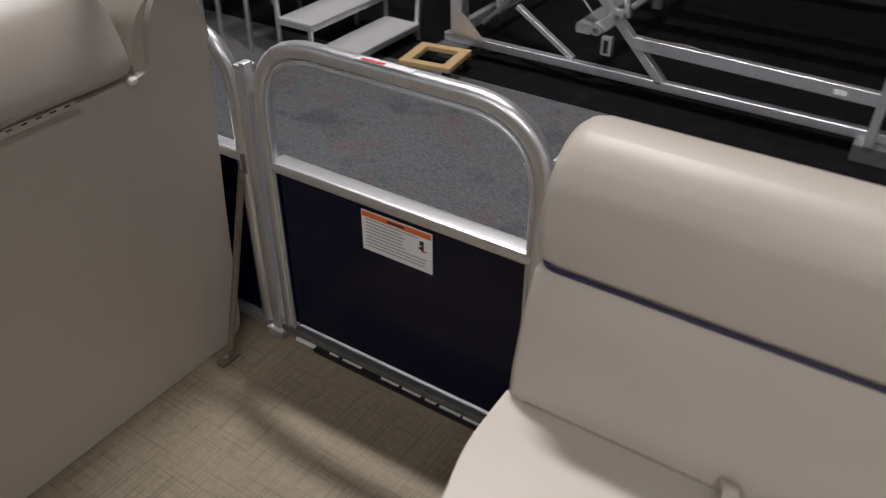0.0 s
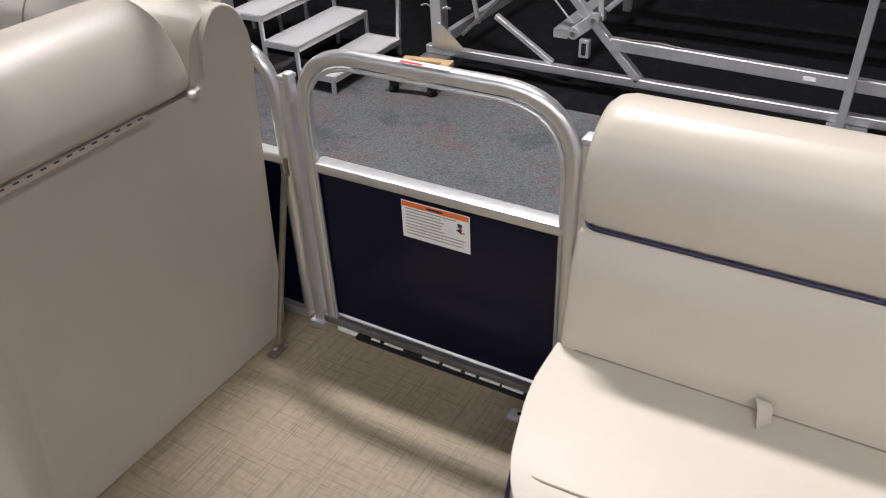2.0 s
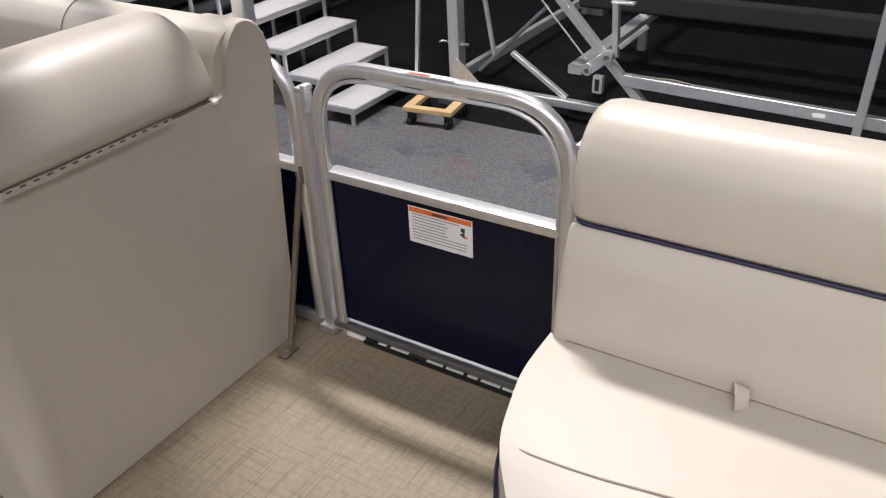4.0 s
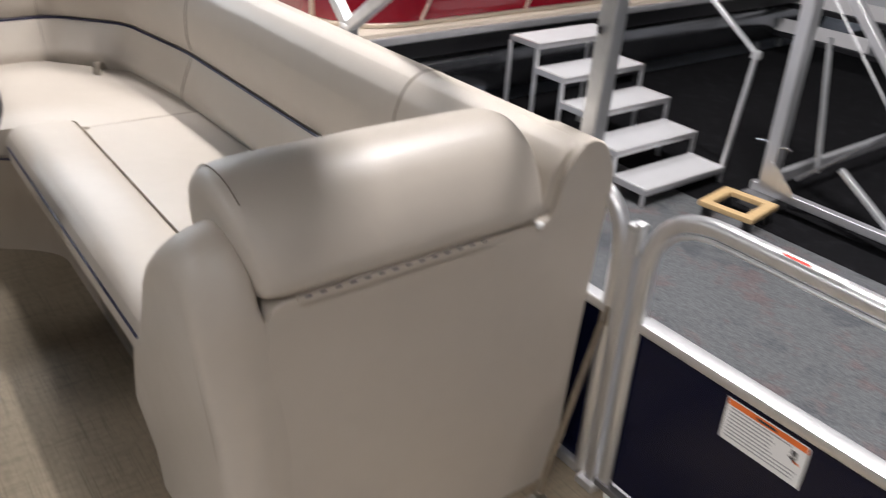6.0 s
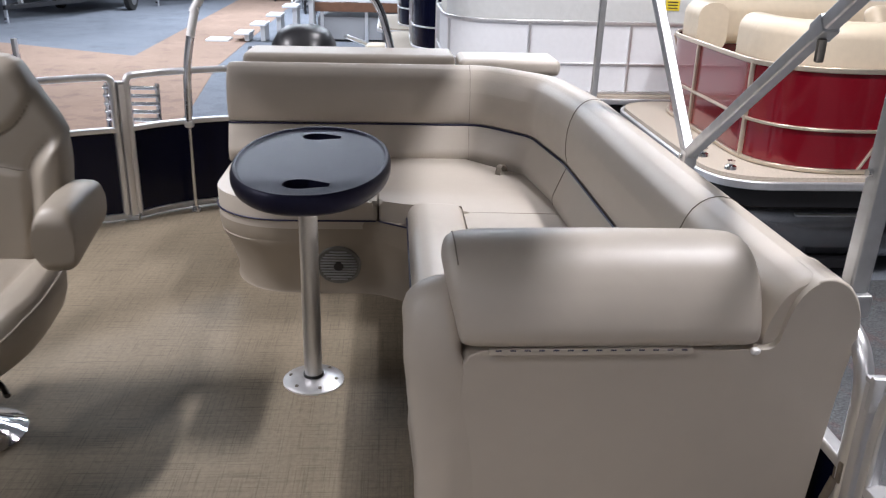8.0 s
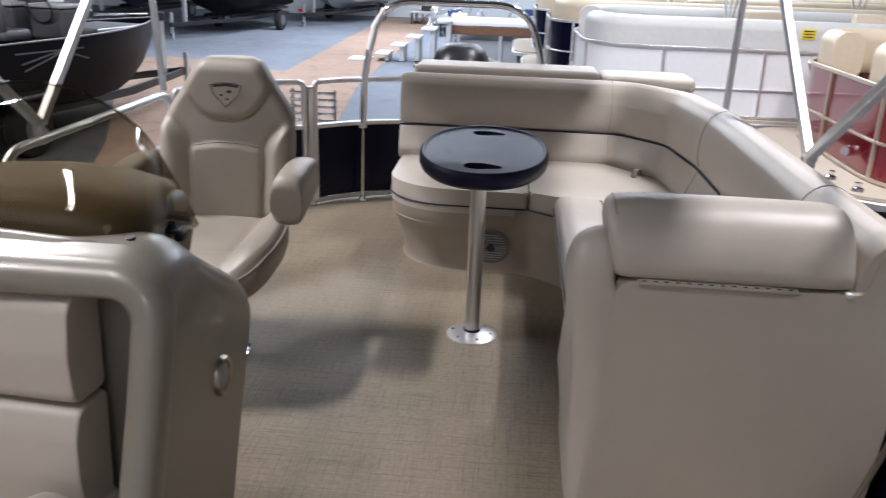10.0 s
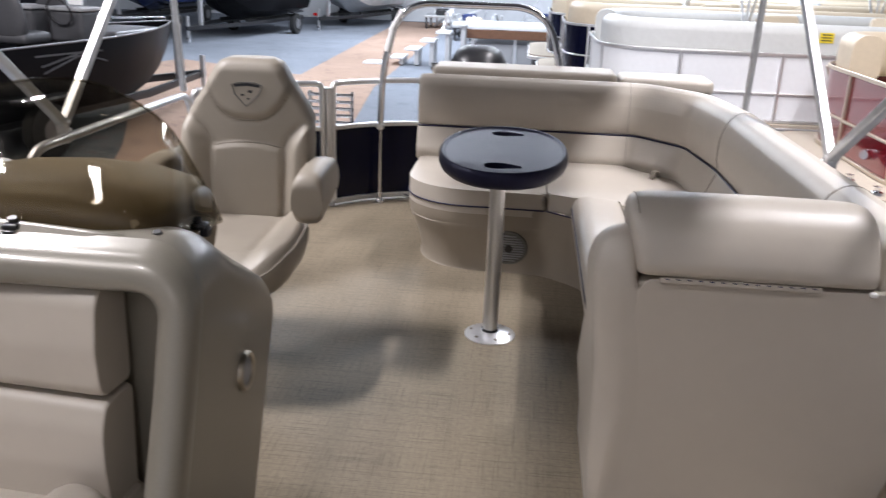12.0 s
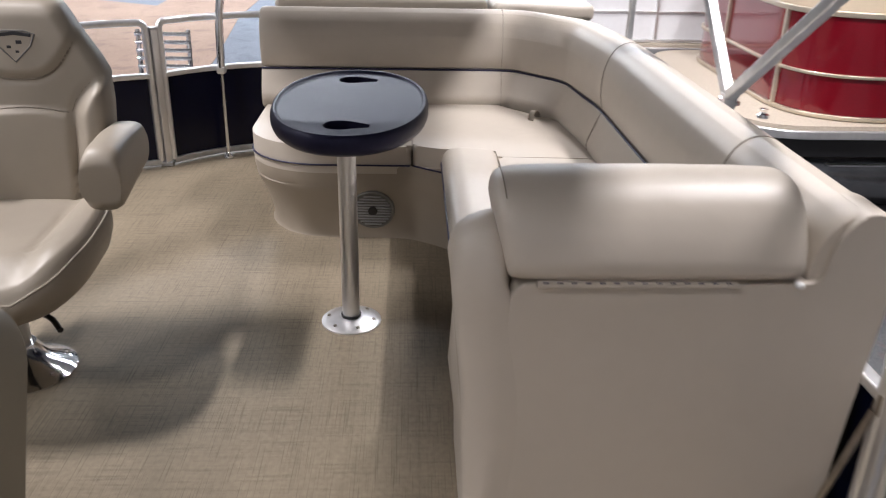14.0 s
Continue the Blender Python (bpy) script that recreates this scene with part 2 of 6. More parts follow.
# ---- building tools ----
def part(name, bm, mat, parent=None, label="", weighted=True, sharp=42):
    """Links a bmesh as one mesh object under a thing or a part."""
    me = bpy.data.meshes.new(name)
    bmesh.ops.recalc_face_normals(bm, faces=bm.faces)
    bm.to_mesh(me)
    bm.free()
    for p in me.polygons:
        p.use_smooth = True
    me.set_sharp_from_angle(angle=radians(sharp))
    me.materials.append(mat)
    ob = new(name, me)
    if parent is not None:
        ob.parent = parent
    if weighted:
        ob.modifiers.new("normals", "WEIGHTED_NORMAL").keep_sharp = True
    if label:
        tagged(ob, label)
    return ob


def thing(name, label, category, group="", at=(0, 0, 0), rz=0.0, kind=""):
    ob = new(name)
    ob.empty_display_size = 0.1
    ob.matrix_basis = pose(*at, 0, 0, rz)
    return tagged(ob, label, category, group, kind)


def rbox(bm, c, s, r=0.005, seg=2, turn=None):
    """A box of size s at c with rounded edges."""
    got = bmesh.ops.create_cube(bm, size=1.0)["verts"]
    bmesh.ops.scale(bm, vec=s, verts=got)
    if r > 0:
        edges = list({e for v in got for e in v.link_edges})
        res = bmesh.ops.bevel(bm, geom=edges, offset=min(r, 0.49 * min(s)), segments=seg, profile=0.5, affect="EDGES")
        got = list({v for f in res["faces"] for v in f.verts} | {v for v in got if v.is_valid})
    if turn is not None:
        bmesh.ops.rotate(bm, cent=(0, 0, 0), matrix=turn.to_3x3(), verts=got)
    bmesh.ops.translate(bm, vec=c, verts=got)
    return got


def one_box(c, s, r=0.005, seg=2, turn=None):
    bm = bmesh.new()
    rbox(bm, c, s, r, seg, turn)
    return bm


def fillet(pts, r, n=6, closed=False):
    """A polyline with its corners rounded."""
    pts = [Vector(p) for p in pts]
    out, count = [], len(pts)
    for i, p in enumerate(pts):
        if not closed and i in (0, count - 1):
            out.append(p)
            continue
        a, b = pts[i - 1], pts[(i + 1) % count]
        da, db = (a - p), (b - p)
        k = min(r, 0.48 * da.length, 0.48 * db.length)
        p0, p1 = p + da.normalized() * k, p + db.normalized() * k
        for j in range(n + 1):
            t = j / n
            out.append(p0 * (1 - t) ** 2 + p * 2 * t * (1 - t) + p1 * t * t)
    return out


def loft(bm, rings, caps=True, closed=False):
    rows = [[bm.verts.new(p) for p in ring] for ring in rings]
    count = len(rows[0])
    pairs = list(zip(rows, rows[1:])) + ([(rows[-1], rows[0])] if closed else [])
    for a, b in pairs:
        for i in range(count):
            j = (i + 1) % count
            try:
                bm.faces.new((a[i], a[j], b[j], b[i]))
            except ValueError:
                pass
    if caps and not closed:
        bm.faces.new(list(reversed(rows[0])))
        bm.faces.new(rows[-1])
    return rows


def sweep(bm, pts, section, closed=False, up=(0, 0, 1), caps=True):
    """Carries a cross-section (pairs across, up) along a line."""
    pts = [Vector(p) for p in pts]
    n = len(pts)
    rings = []
    side = None
    for i, p in enumerate(pts):
        a = pts[i - 1] if (i or closed) else p
        b = pts[(i + 1) % n] if (i < n - 1 or closed) else p
        d = (b - a).normalized()
        ref = Vector(up)
        if abs(d.dot(ref)) > 0.98 and side is None:
            ref = Vector((1, 0, 0)) if abs(d.x) < 0.9 else Vector((0, 1, 0))
        if side is None or not closed and abs(d.dot(Vector(up))) <= 0.98 and False:
            side = d.cross(ref).normalized()
        else:
            side = (side - d * side.dot(d)).normalized()
        over = side.cross(d).normalized()
        rings.append([p + side * u + over * v for u, v in section])
    loft(bm, rings, caps, closed)


def disc(r, n=10):
    return [(r * math.cos(2 * math.pi * i / n), r * math.sin(2 * math.pi * i / n)) for i in range(n)]


def rrect(w, h, r, n=3):
    """A rounded rectangle as a cross-section."""
    out = []
    for cx, cy, a0 in ((w / 2 - r, h / 2 - r, 0), (-w / 2 + r, h / 2 - r, 90), (-w / 2 + r, -h / 2 + r, 180), (w / 2 - r, -h / 2 + r, 270)):
        for k in range(n + 1):
            a = radians(a0 + 90 * k / n)
            out.append((cx + r * math.cos(a), cy + r * math.sin(a)))
    return out


def tube(name, pts, r, mat, parent=None, label="", n=10, section=None):
    bm = bmesh.new()
    sweep(bm, pts, section or disc(r, n))
    return part(name, bm, mat, parent, label, weighted=False, sharp=50)


def oval(c, u, v, power=2.0, n=20):
    """A ring round c with half axes u and v; a higher power squares it."""
    c, u, v = Vector(c), Vector(u), Vector(v)
    out = []
    for i in range(n):
        a = 2 * math.pi * i / n
        ca, sa = math.cos(a), math.sin(a)
        k = 2 / power
        out.append(c + u * math.copysign(abs(ca) ** k, ca) + v * math.copysign(abs(sa) ** k, sa))
    return out


def cylinder(bm, base, top, r0, r1=None, n=20):
    base, top = Vector(base), Vector(top)
    d = (top - base).normalized()
    u = d.cross(Vector((0, 0, 1)) if abs(d.z) < 0.9 else Vector((1, 0, 0))).normalized()
    v = d.cross(u)
    r1 = r0 if r1 is None else r1
    loft(bm, [oval(base, u * r0, v * r0, 2, n), oval(top, u * r1, v * r1, 2, n)])


def prism(bm, outline, y0, y1, r=0.0, seg=3, plane="xz"):
    """An outline in x and z carried from y0 to y1 (or in x, y from z0 to z1)."""
    def at(a, b, c):
        return (a, c, b) if plane == "xz" else (a, b, c)
    lo = [bm.verts.new(at(a, b, y0)) for a, b in outline]
    hi = [bm.verts.new(at(a, b, y1)) for a, b in outline]
    k = len(outline)
    faces = [bm.faces.new(lo), bm.faces.new(list(reversed(hi)))]
    for i in range(k):
        faces.append(bm.faces.new((lo[i], hi[i], hi[(i + 1) % k], lo[(i + 1) % k])))
    if r:
        rim = [e for f in faces[:2] for e in f.edges]
        bmesh.ops.bevel(bm, geom=rim, offset=r, segments=seg, profile=0.5, affect="EDGES")


def run_path(pts, step=0.08):
    """Points along a plan polyline at small steps."""
    out = []
    for a, b in zip(pts, pts[1:]):
        a, b = Vector(a), Vector(b)
        k = max(1, int((b - a).length / step))
        out += [a + (b - a) * (i / k) for i in range(k)]
    return out + [Vector(pts[-1])]


def upholstered(bm, path, profile, ends=0.9, room_left=True):
    """A cushion: a profile (towards the room, height) carried along a plan line, drawn in at both ends like a sewn pad."""
    path = [Vector((p[0], p[1], 0)) for p in path]
    n = len(path)
    lengths = [0.0]
    for a, b in zip(path, path[1:]):
        lengths.append(lengths[-1] + (b - a).length)
    total = lengths[-1]
    cn = sum(p[0] for p in profile) / len(profile)
    cz = sum(p[1] for p in profile) / len(profile)
    marks = sorted({0.0, 0.006, 0.016, 0.035, total - 0.035, total - 0.016, total - 0.006, total} | set(lengths))
    marks = [m for i, m in enumerate(marks) if i == 0 or m - marks[i - 1] > 1e-4]
    rings = []
    for s in marks:
        i = max(k for k in range(n - 1) if lengths[k] <= s + 1e-9)
        t = (s - lengths[i]) / max(lengths[i + 1] - lengths[i], 1e-9)
        p = path[i].lerp(path[i + 1], t)
        d0 = (path[i + 1] - path[i]).normalized()
        d = d0
        if t < 0.5 and i > 0:
            d = (d0 * (0.5 + t) + (path[i] - path[i - 1]).normalized() * (0.5 - t)).normalized()
        elif t >= 0.5 and i < n - 2:
            d = (d0 * (1.5 - t) + (path[i + 2] - path[i + 1]).normalized() * (t - 0.5)).normalized()
        nrm = Vector((-d.y, d.x, 0)) if room_left else Vector((d.y, -d.x, 0))
        e = min(s, total - s)
        k = ends + (1 - ends) * min(1.0, math.sqrt(max(0.0, 1 - (1 - min(e, 0.035) / 0.035) ** 2)))
        rings.append([p + nrm * (cn + (a - cn) * k) + Vector((0, 0, cz + (z - cz) * k)) for a, z in profile])
    loft(bm, rings)


def smooth_loop(points, r, n=4):
    return [(p.x, p.y) for p in fillet([(a, b, 0) for a, b in points], r, n, True)]

# ---- the hall ----
def slab(name, x0, x1, y0, y1, z0, z1, mat, label, category):
    bm = bmesh.new()
    rbox(bm, ((x0 + x1) / 2, (y0 + y1) / 2, (z0 + z1) / 2), (x1 - x0, y1 - y0, z1 - z0), 0)
    ob = part(name, bm, mat, None, "", weighted=False)
    return tagged(ob, label, category, kind="structure")


slab("ground", -34, 9, -19, 15, GROUND - 0.2, GROUND, CARPET_BLUE, "blue-grey carpet of the showroom floor", "floor")
slab("wall_north", -34, 9, 15, 15.2, GROUND, 6.2, WALL_PAINT, "pale painted showroom wall", "wall")
slab("wall_south", -34, 9, -19.2, -19, GROUND, 6.2, WALL_PAINT, "pale painted showroom wall", "wall")
slab("wall_west", -34.2, -34, -19.2, 15.2, GROUND, 6.2, WALL_PAINT, "pale painted showroom wall", "wall")
slab("wall_east", 9, 9.2, -19.2, 15.2, GROUND, 6.2, WALL_PAINT, "pale painted showroom wall", "wall")
slab("ceiling", -34.2, 9.2, -19.2, 15.2, 6.2, 6.4, CEILING_PAINT, "unseen showroom ceiling, darkened to cut bounced light", "ceiling")
slab("carpet_aisle", -5.2, 9, 0.2, 4.45, GROUND, GROUND + 0.004, CARPET_GREY, "mottled grey carpet with faint red flecks", "carpet")
slab("carpet_display", -5.4, 9, 4.45, 12.5, GROUND, GROUND + 0.006, CARPET_BLACK, "black carpet of the display area", "carpet")

# darker slab: the boats' shade on the blue-grey carpet, put into the colour
slab("carpet_boat_shade", -13.0, 9, -19, -3.0, GROUND, GROUND + 0.004, CARPET_GREY, "darker grey slab for the boats' shade on the blue-grey carpet", "carpet")


def carpet_path():
    """The tan strip that runs off between the boats."""
    bm = bmesh.new()
    prism(bm, [(-16.2, -4.70), (-33.5, -5.3), (-33.5, -3.2), (-15.0, -2.9), (-11.2, -2.5), (-6.0, -2.2), (-6.0, -3.9), (-9.0, -5.0), (-13.2, -6.9), (-13.8, -9.4), (-17.9, -8.0)], GROUND + 0.0, GROUND + 0.009, plane="xy")
    return tagged(part("carpet_path", bm, CARPET_TAN, weighted=False), "tan patterned carpet strip along the aisle", "carpet", kind="structure")


carpet_path()

# ---- the boat's deck ----
PORT, STAR, STERN, BOW = 1.145, -1.66, -4.28, 2.6


def deck_outline(grow=0.0):
    a = grow
    pts = [(BOW + a, STAR - a, 0), (BOW + a, PORT + a, 0), (STERN - a, PORT + a, 0), (STERN - a, -0.45, 0), (-3.99 - a, -1.12 - a, 0), (-3.40, STAR - a, 0)]
    return [(p.x, p.y) for p in fillet(pts, 0.35, 6, True)]


def deck():
    bm = bmesh.new()
    prism(bm, deck_outline(0.05), -0.03, 0.0, plane="xy")
    tagged(part("floor", bm, FLOOR, weighted=False), "beige woven vinyl boat deck with dark threads", "floor", kind="structure")
    edge = [(x, y, -0.05) for x, y in deck_outline(0.085)]
    bm = bmesh.new()
    sweep(bm, edge, rrect(0.03, 0.10, 0.006), closed=True)
    tagged(part("trim", bm, ALU), "bright aluminium rub rail along the deck", "trim", kind="structure")


deck()


def pontoon(y):
    t = thing("pontoon", "long aluminium pontoon tube carrying the deck", "pontoon", "pontoons of the boat")
    bm = bmesh.new()
    rings = []
    for x, r in ((-4.2, 0.20), (-4.15, 0.30), (2.0, 0.30), (2.4, 0.24), (2.7, 0.05)):
        rings.append(oval((x, y, -0.40 + (0.30 - r) * 0.6), (0, r, 0), (0, 0, r), 2, 24))
    loft(bm, rings)
    part("tube", bm, ALU_DULL, t)
    for x in (-3.0, 1.0):
        part("stand", one_box((x, y, GROUND + 0.11), (0.25, 0.5, 0.22), 0.01), BLACK, t)


for py in (0.72, -1.0):
    pontoon(py)


# ---- fence ----
TOP, MID = 0.735, 0.474


def fence_bay(a, b, panel=True, top=TOP, name="fence", label="aluminium rail fence bay with a navy panel", bulge=None, group="fence bays"):
    """One bay between two plan points: an arched tube, a flat middle rail, a painted panel and a bottom rail."""
    a, b = Vector((*a, 0)), Vector((*b, 0))
    t = thing(name, label, "fence", group)
    mid = [a, b] if bulge is None else [a + (b - a) * k + Vector((*bulge, 0)) * 4 * k * (1 - k) for k in [i / 10 for i in range(11)]]
    up = Vector((0, 0, 1))
    r = 0.13
    line = [a + up * 0.03] + [p + up * top for p in mid] + [b + up * 0.03]
    if bulge is None:
        pts = fillet(line, r, 8)
    else:
        pts = fillet(line[:3], r, 8)[:-1] + line[2:-2] + fillet(line[-3:], r, 8)[1:]
    tube("frame_tube", pts, 0.017, ALU, t, section=disc(0.0175, 12))
    bm = bmesh.new()
    sweep(bm, [p + up * MID for p in mid], rrect(0.036, 0.026, 0.006))
    part("middle_rail", bm, ALU, t)
    bm = bmesh.new()
    sweep(bm, [p + up * 0.025 for p in mid], rrect(0.034, 0.030, 0.005))
    part("bottom_rail", bm, ALU_DULL, t)
    if panel:
        bm = bmesh.new()
        sweep(bm, [p + up * (0.04 + (MID - 0.05) / 2) for p in mid], rrect(0.006, MID - 0.05, 0.002, 1))
        part("panel", bm, NAVY, t, "glossy navy sheet panel")
    return t


def fence_post(x, y, h=0.69, w=0.026, rz=0.0):
    t = thing("fence_post", "square aluminium fence post with a cap", "post", "fence posts")
    bm = bmesh.new()
    rbox(bm, (x, y, h / 2), (w, 0.034, h), 0.005, 2, None if not rz else pose(0, 0, 0, 0, 0, rz))
    part("post", bm, ALU, t)
    part("cap", one_box((x, y, h + 0.006), (w + 0.003, 0.037, 0.012), 0.004, 2, None if not rz else pose(0, 0, 0, 0, 0, rz)), ALU_DULL, t)
    part("foot", one_box((x, y, 0.012), (0.05, 0.06, 0.022), 0.004), ALU_DULL, t)
    return t


def gate():
    t = thing("boat_gate", "closed aluminium boarding gate with a navy panel and labels", "gate")
    x0, x1, y = -1.028, -0.403, PORT
    pts = fillet([(x0, y, 0.03), (x0, y, 0.746), (x1, y, 0.746), (x1, y, 0.03)], 0.15, 10)
    tube("frame_tube", pts, 0.016, ALU, t, section=rrect(0.032, 0.032, 0.012, 4))
    inner = fillet([(x0 + 0.017, y - 0.012, 0.03), (x0 + 0.017, y - 0.012, 0.726), (x1 - 0.017, y - 0.012, 0.726), (x1 - 0.017, y - 0.012, 0.03)], 0.14, 10)
    tube("inner_channel", inner, 0.005, ALU_DULL, t, n=8)
    bm = bmesh.new()
    rbox(bm, ((x0 + x1) / 2, y + 0.004, 0.477), (x1 - x0 - 0.02, 0.044, 0.026), 0.008)
    part("middle_rail", bm, ALU, t)
    # darker metal than the legs: the rail's under-lit face is put into the colour
    part("bottom_rail", one_box(((x0 + x1) / 2, y - 0.004, 0.036), (x1 - x0 + 0.04, 0.034, 0.020), 0.005), GREY_METAL, t)
    part("panel", one_box(((x0 + x1) / 2, y - 0.002, 0.265), (x1 - x0 - 0.012, 0.006, 0.416), 0.001), NAVY, t, "glossy navy sheet panel")
    # warning label
    lx, lz = -0.707, 0.402
    label = part("warning_label", one_box((lx, y - 0.0062, lz), (0.168, 0.0012, 0.094), 0.0004, 1), PAPER, t, "white printed label with an orange head")
    part("orange_band", one_box((lx, y - 0.0070, lz + 0.039), (0.164, 0.0010, 0.012), 0), ORANGE, label)
    part("heading_bar", one_box((lx, y - 0.0077, lz + 0.039), (0.040, 0.0008, 0.005), 0), INK_DARK, label)
    rnd = random.Random(4)
    for k in range(9):
        w = (0.108 if 1 <= k <= 5 else 0.148) * rnd.uniform(0.8, 1.0)
        part("text_bar", one_box((lx - 0.074 + w / 2, y - 0.0070, lz + 0.028 - 0.0078 * k), (w, 0.0008, 0.0028), 0), INK, label)
    bm = bmesh.new()
    cylinder(bm, (lx + 0.060, y - 0.0066, lz + 0.006), (lx + 0.060, y - 0.0076, lz + 0.006), 0.009, n=3)
    part("pictogram_ring", bm, INK_DARK, label)
    part("pictogram_mark", one_box((lx + 0.060, y - 0.0072, lz + 0.018), (0.010, 0.0008, 0.010), 0), INK_DARK, label)
    part("pictogram_mark", one_box((lx + 0.068, y - 0.0072, lz + 0.001), (0.008, 0.0008, 0.004), 0), ORANGE, label)
    top = part("rail_label", one_box((-0.715, y - 0.006, 0.7625), (0.115, 0.016, 0.0012), 0.0003, 1), PAPER, t, "white and red label on the top tube")
    part("red_band", one_box((-0.740, y - 0.0095, 0.7634), (0.050, 0.007, 0.001), 0), RED_INK, top)
    # latch plates
    for z in (0.20, 0.255, 0.40):
        part("latch", one_box((x1 + 0.026, y - 0.022, z), (0.014, 0.018, 0.028), 0.004), CHROME, t)
    for z in (0.66,):
        part("hinge", one_box((x0 - 0.022, y - 0.012, z), (0.016, 0.024, 0.07), 0.004), ALU_DULL, t)
    return t


gate()
fence_post(-1.067, PORT, 0.672)
fence_post(-0.374, PORT, 0.672)
fence_post(-0.343, PORT, 0.664)
fence_bay((-1.103, PORT), (-2.40, PORT))
fence_bay((-2.44, PORT), (-3.86, PORT))
fence_bay((-0.325, PORT), (1.05, PORT))
fence_bay((1.09, PORT), (2.5, PORT))
for sx in ((2.5, 1.1), (1.06, -0.35), (-0.40, -1.85), (-1.90, -3.35)):
    fence_bay((sx[0], STAR), (sx[1], STAR))
fence_bay((-3.40, STAR), (-3.905, -1.10), bulge=(-0.06, -0.06))
fence_post(-3.925, -1.072, 0.70, 0.040, 45)
fence_bay((-3.945, -1.045), (-4.25, -0.35), bulge=(-0.075, -0.035))


def tow_arch():
    t = thing("tow_arch", "tall polished steel tube arch over the stern rail", "arch")
    pts = fillet([(-4.07, -0.785, 0.470), (-4.08, -0.775, 0.80), (-4.16, -0.69, 1.19), (-4.16, 0.17, 1.19), (-4.08, 0.28, 0.80), (-4.07, 0.275, 0.470)], 0.24, 10)
    tube("arch_tube", pts, 0.020, CHROME, t, n=14)
    # white sleeves painted in for bright reflections on the steel
    for k in (11, 14):
        q = pts[k].lerp(pts[k + 1], 0.5)
        bm = bmesh.new()
        d = (pts[k + 1] - pts[k]).normalized()
        cylinder(bm, q - d * 0.07, q + d * 0.07, 0.0215, n=14)
        part("reflection_band", bm, PAPER, t)
    for y in (-0.785, 0.275):
        tube("stanchion", [(-4.06, y, 0.01), (-4.07, y, 0.47)], 0.010, CHROME, t, n=10)
        bm = bmesh.new()
        loft(bm, [oval((-4.06, y, z), (r, 0, 0), (0, r, 0), 2, 16) for z, r in ((0, 0.026), (0.010, 0.026), (0.020, 0.018), (0.034, 0.013))])
        part("foot_plate", bm, CHROME, t)
        part("clamp", one_box((-4.075, y, 0.474), (0.05, 0.045, 0.04), 0.01), ALU, t)


tow_arch()


def gap_seal():
    """What shows under the gate: a sill painted white for the light through the gap, with dark slots."""
    t = thing("gate_sill", "white sill for the light in the gap under the gate, with black slots", "sill")
    part("sill", one_box((-0.716, PORT + 0.006, 0.007), (0.60, 0.036, 0.014), 0.003), PAPER, t)
    part("rubber_lip", one_box((-0.700, PORT - 0.0165, 0.006), (0.508, 0.009, 0.012), 0.003), BLACK, t)
    # rubber tongues of uneven width across the sill
    for x0, x1 in ((-0.951, -0.911), (-0.884, -0.872), (-0.816, -0.762), (-0.713, -0.704), (-0.654, -0.643), (-0.614, -0.605), (-0.551, -0.546), (-0.492, -0.446)):
        part("tongue", one_box(((x0 + x1) / 2, PORT - 0.0045, 0.010), (x1 - x0, 0.022, 0.014), 0.003), BLACK, t)


gap_seal()


def brace():
    t = thing("gate_brace", "slanted tarnished steel brace from deck to fence post", "brace")
    a, b = Vector((-1.100, 1.005, 0.014)), Vector((-1.103, 1.128, 0.440))
    tube("rod", fillet([a + Vector((0, 0.005, 0.006)), a + (b - a) * 0.06, a + (b - a) * 0.94, b], 0.02, 4), 0.008, STEEL, t, n=10)
    bm = bmesh.new()
    rbox(bm, (a.x, a.y - 0.008, 0.005), (0.026, 0.055, 0.008), 0.003)
    part("foot_plate", bm, STEEL, t)
    bm = bmesh.new()
    cylinder(bm, (a.x, a.y - 0.015, 0.008), (a.x, a.y - 0.015, 0.015), 0.007, n=8)
    part("screw", bm, CHROME, t)
    part("head_plate", one_box((b.x, b.y + 0.006, b.z + 0.018), (0.024, 0.012, 0.05), 0.004), STEEL, t)


brace()


def stay_rod():
    t = thing("stay_rod", "short polished steel stay from the fence post to the deck", "rod")
    tube("rod", fillet([(-0.395, 1.100, 0.0), (-0.39, 1.100, 0.19), (-0.363, 1.100, 0.45), (-0.352, 1.120, 0.457)], 0.02, 4), 0.006, STEEL, t, n=8)
    part("head", one_box((-0.356, 1.110, 0.468), (0.018, 0.03, 0.05), 0.005), CHROME, t)
    bumper = part("deck_stop", one_box((-0.47, 1.069, 0.008), (0.055, 0.030, 0.016), 0.006, 3), GREY_PLASTIC, t)
    part("stop_screw", one_box((-0.47, 1.069, 0.017), (0.010, 0.010, 0.003), 0.001), CHROME, bumper)


stay_rod()

# ---- wrap-round lounge ----
def back_profile(front=0.0, top=0.845, low=0.578, thick=0.168):
    """Upper back pad: piping line at front, rounded top roll."""
    pts = [(front, low), (front + 0.005, low + 0.014), (front + 0.016, low + 0.05), (front + 0.018, low + 0.12), (front + 0.008, top - 0.085), (front - 0.018, top - 0.030), (front - 0.055, top - 0.004), (front - 0.092, top), (front - 0.128, top - 0.014), (front - thick + 0.006, top - 0.06), (front - thick, top - 0.12), (front - thick, low - 0.01), (front - 0.08, low - 0.006), (front - 0.014, low - 0.002)]
    return [(p.x, p.y) for p in fillet([(a, b, 0) for a, b in pts], 0.03, 2, True)]


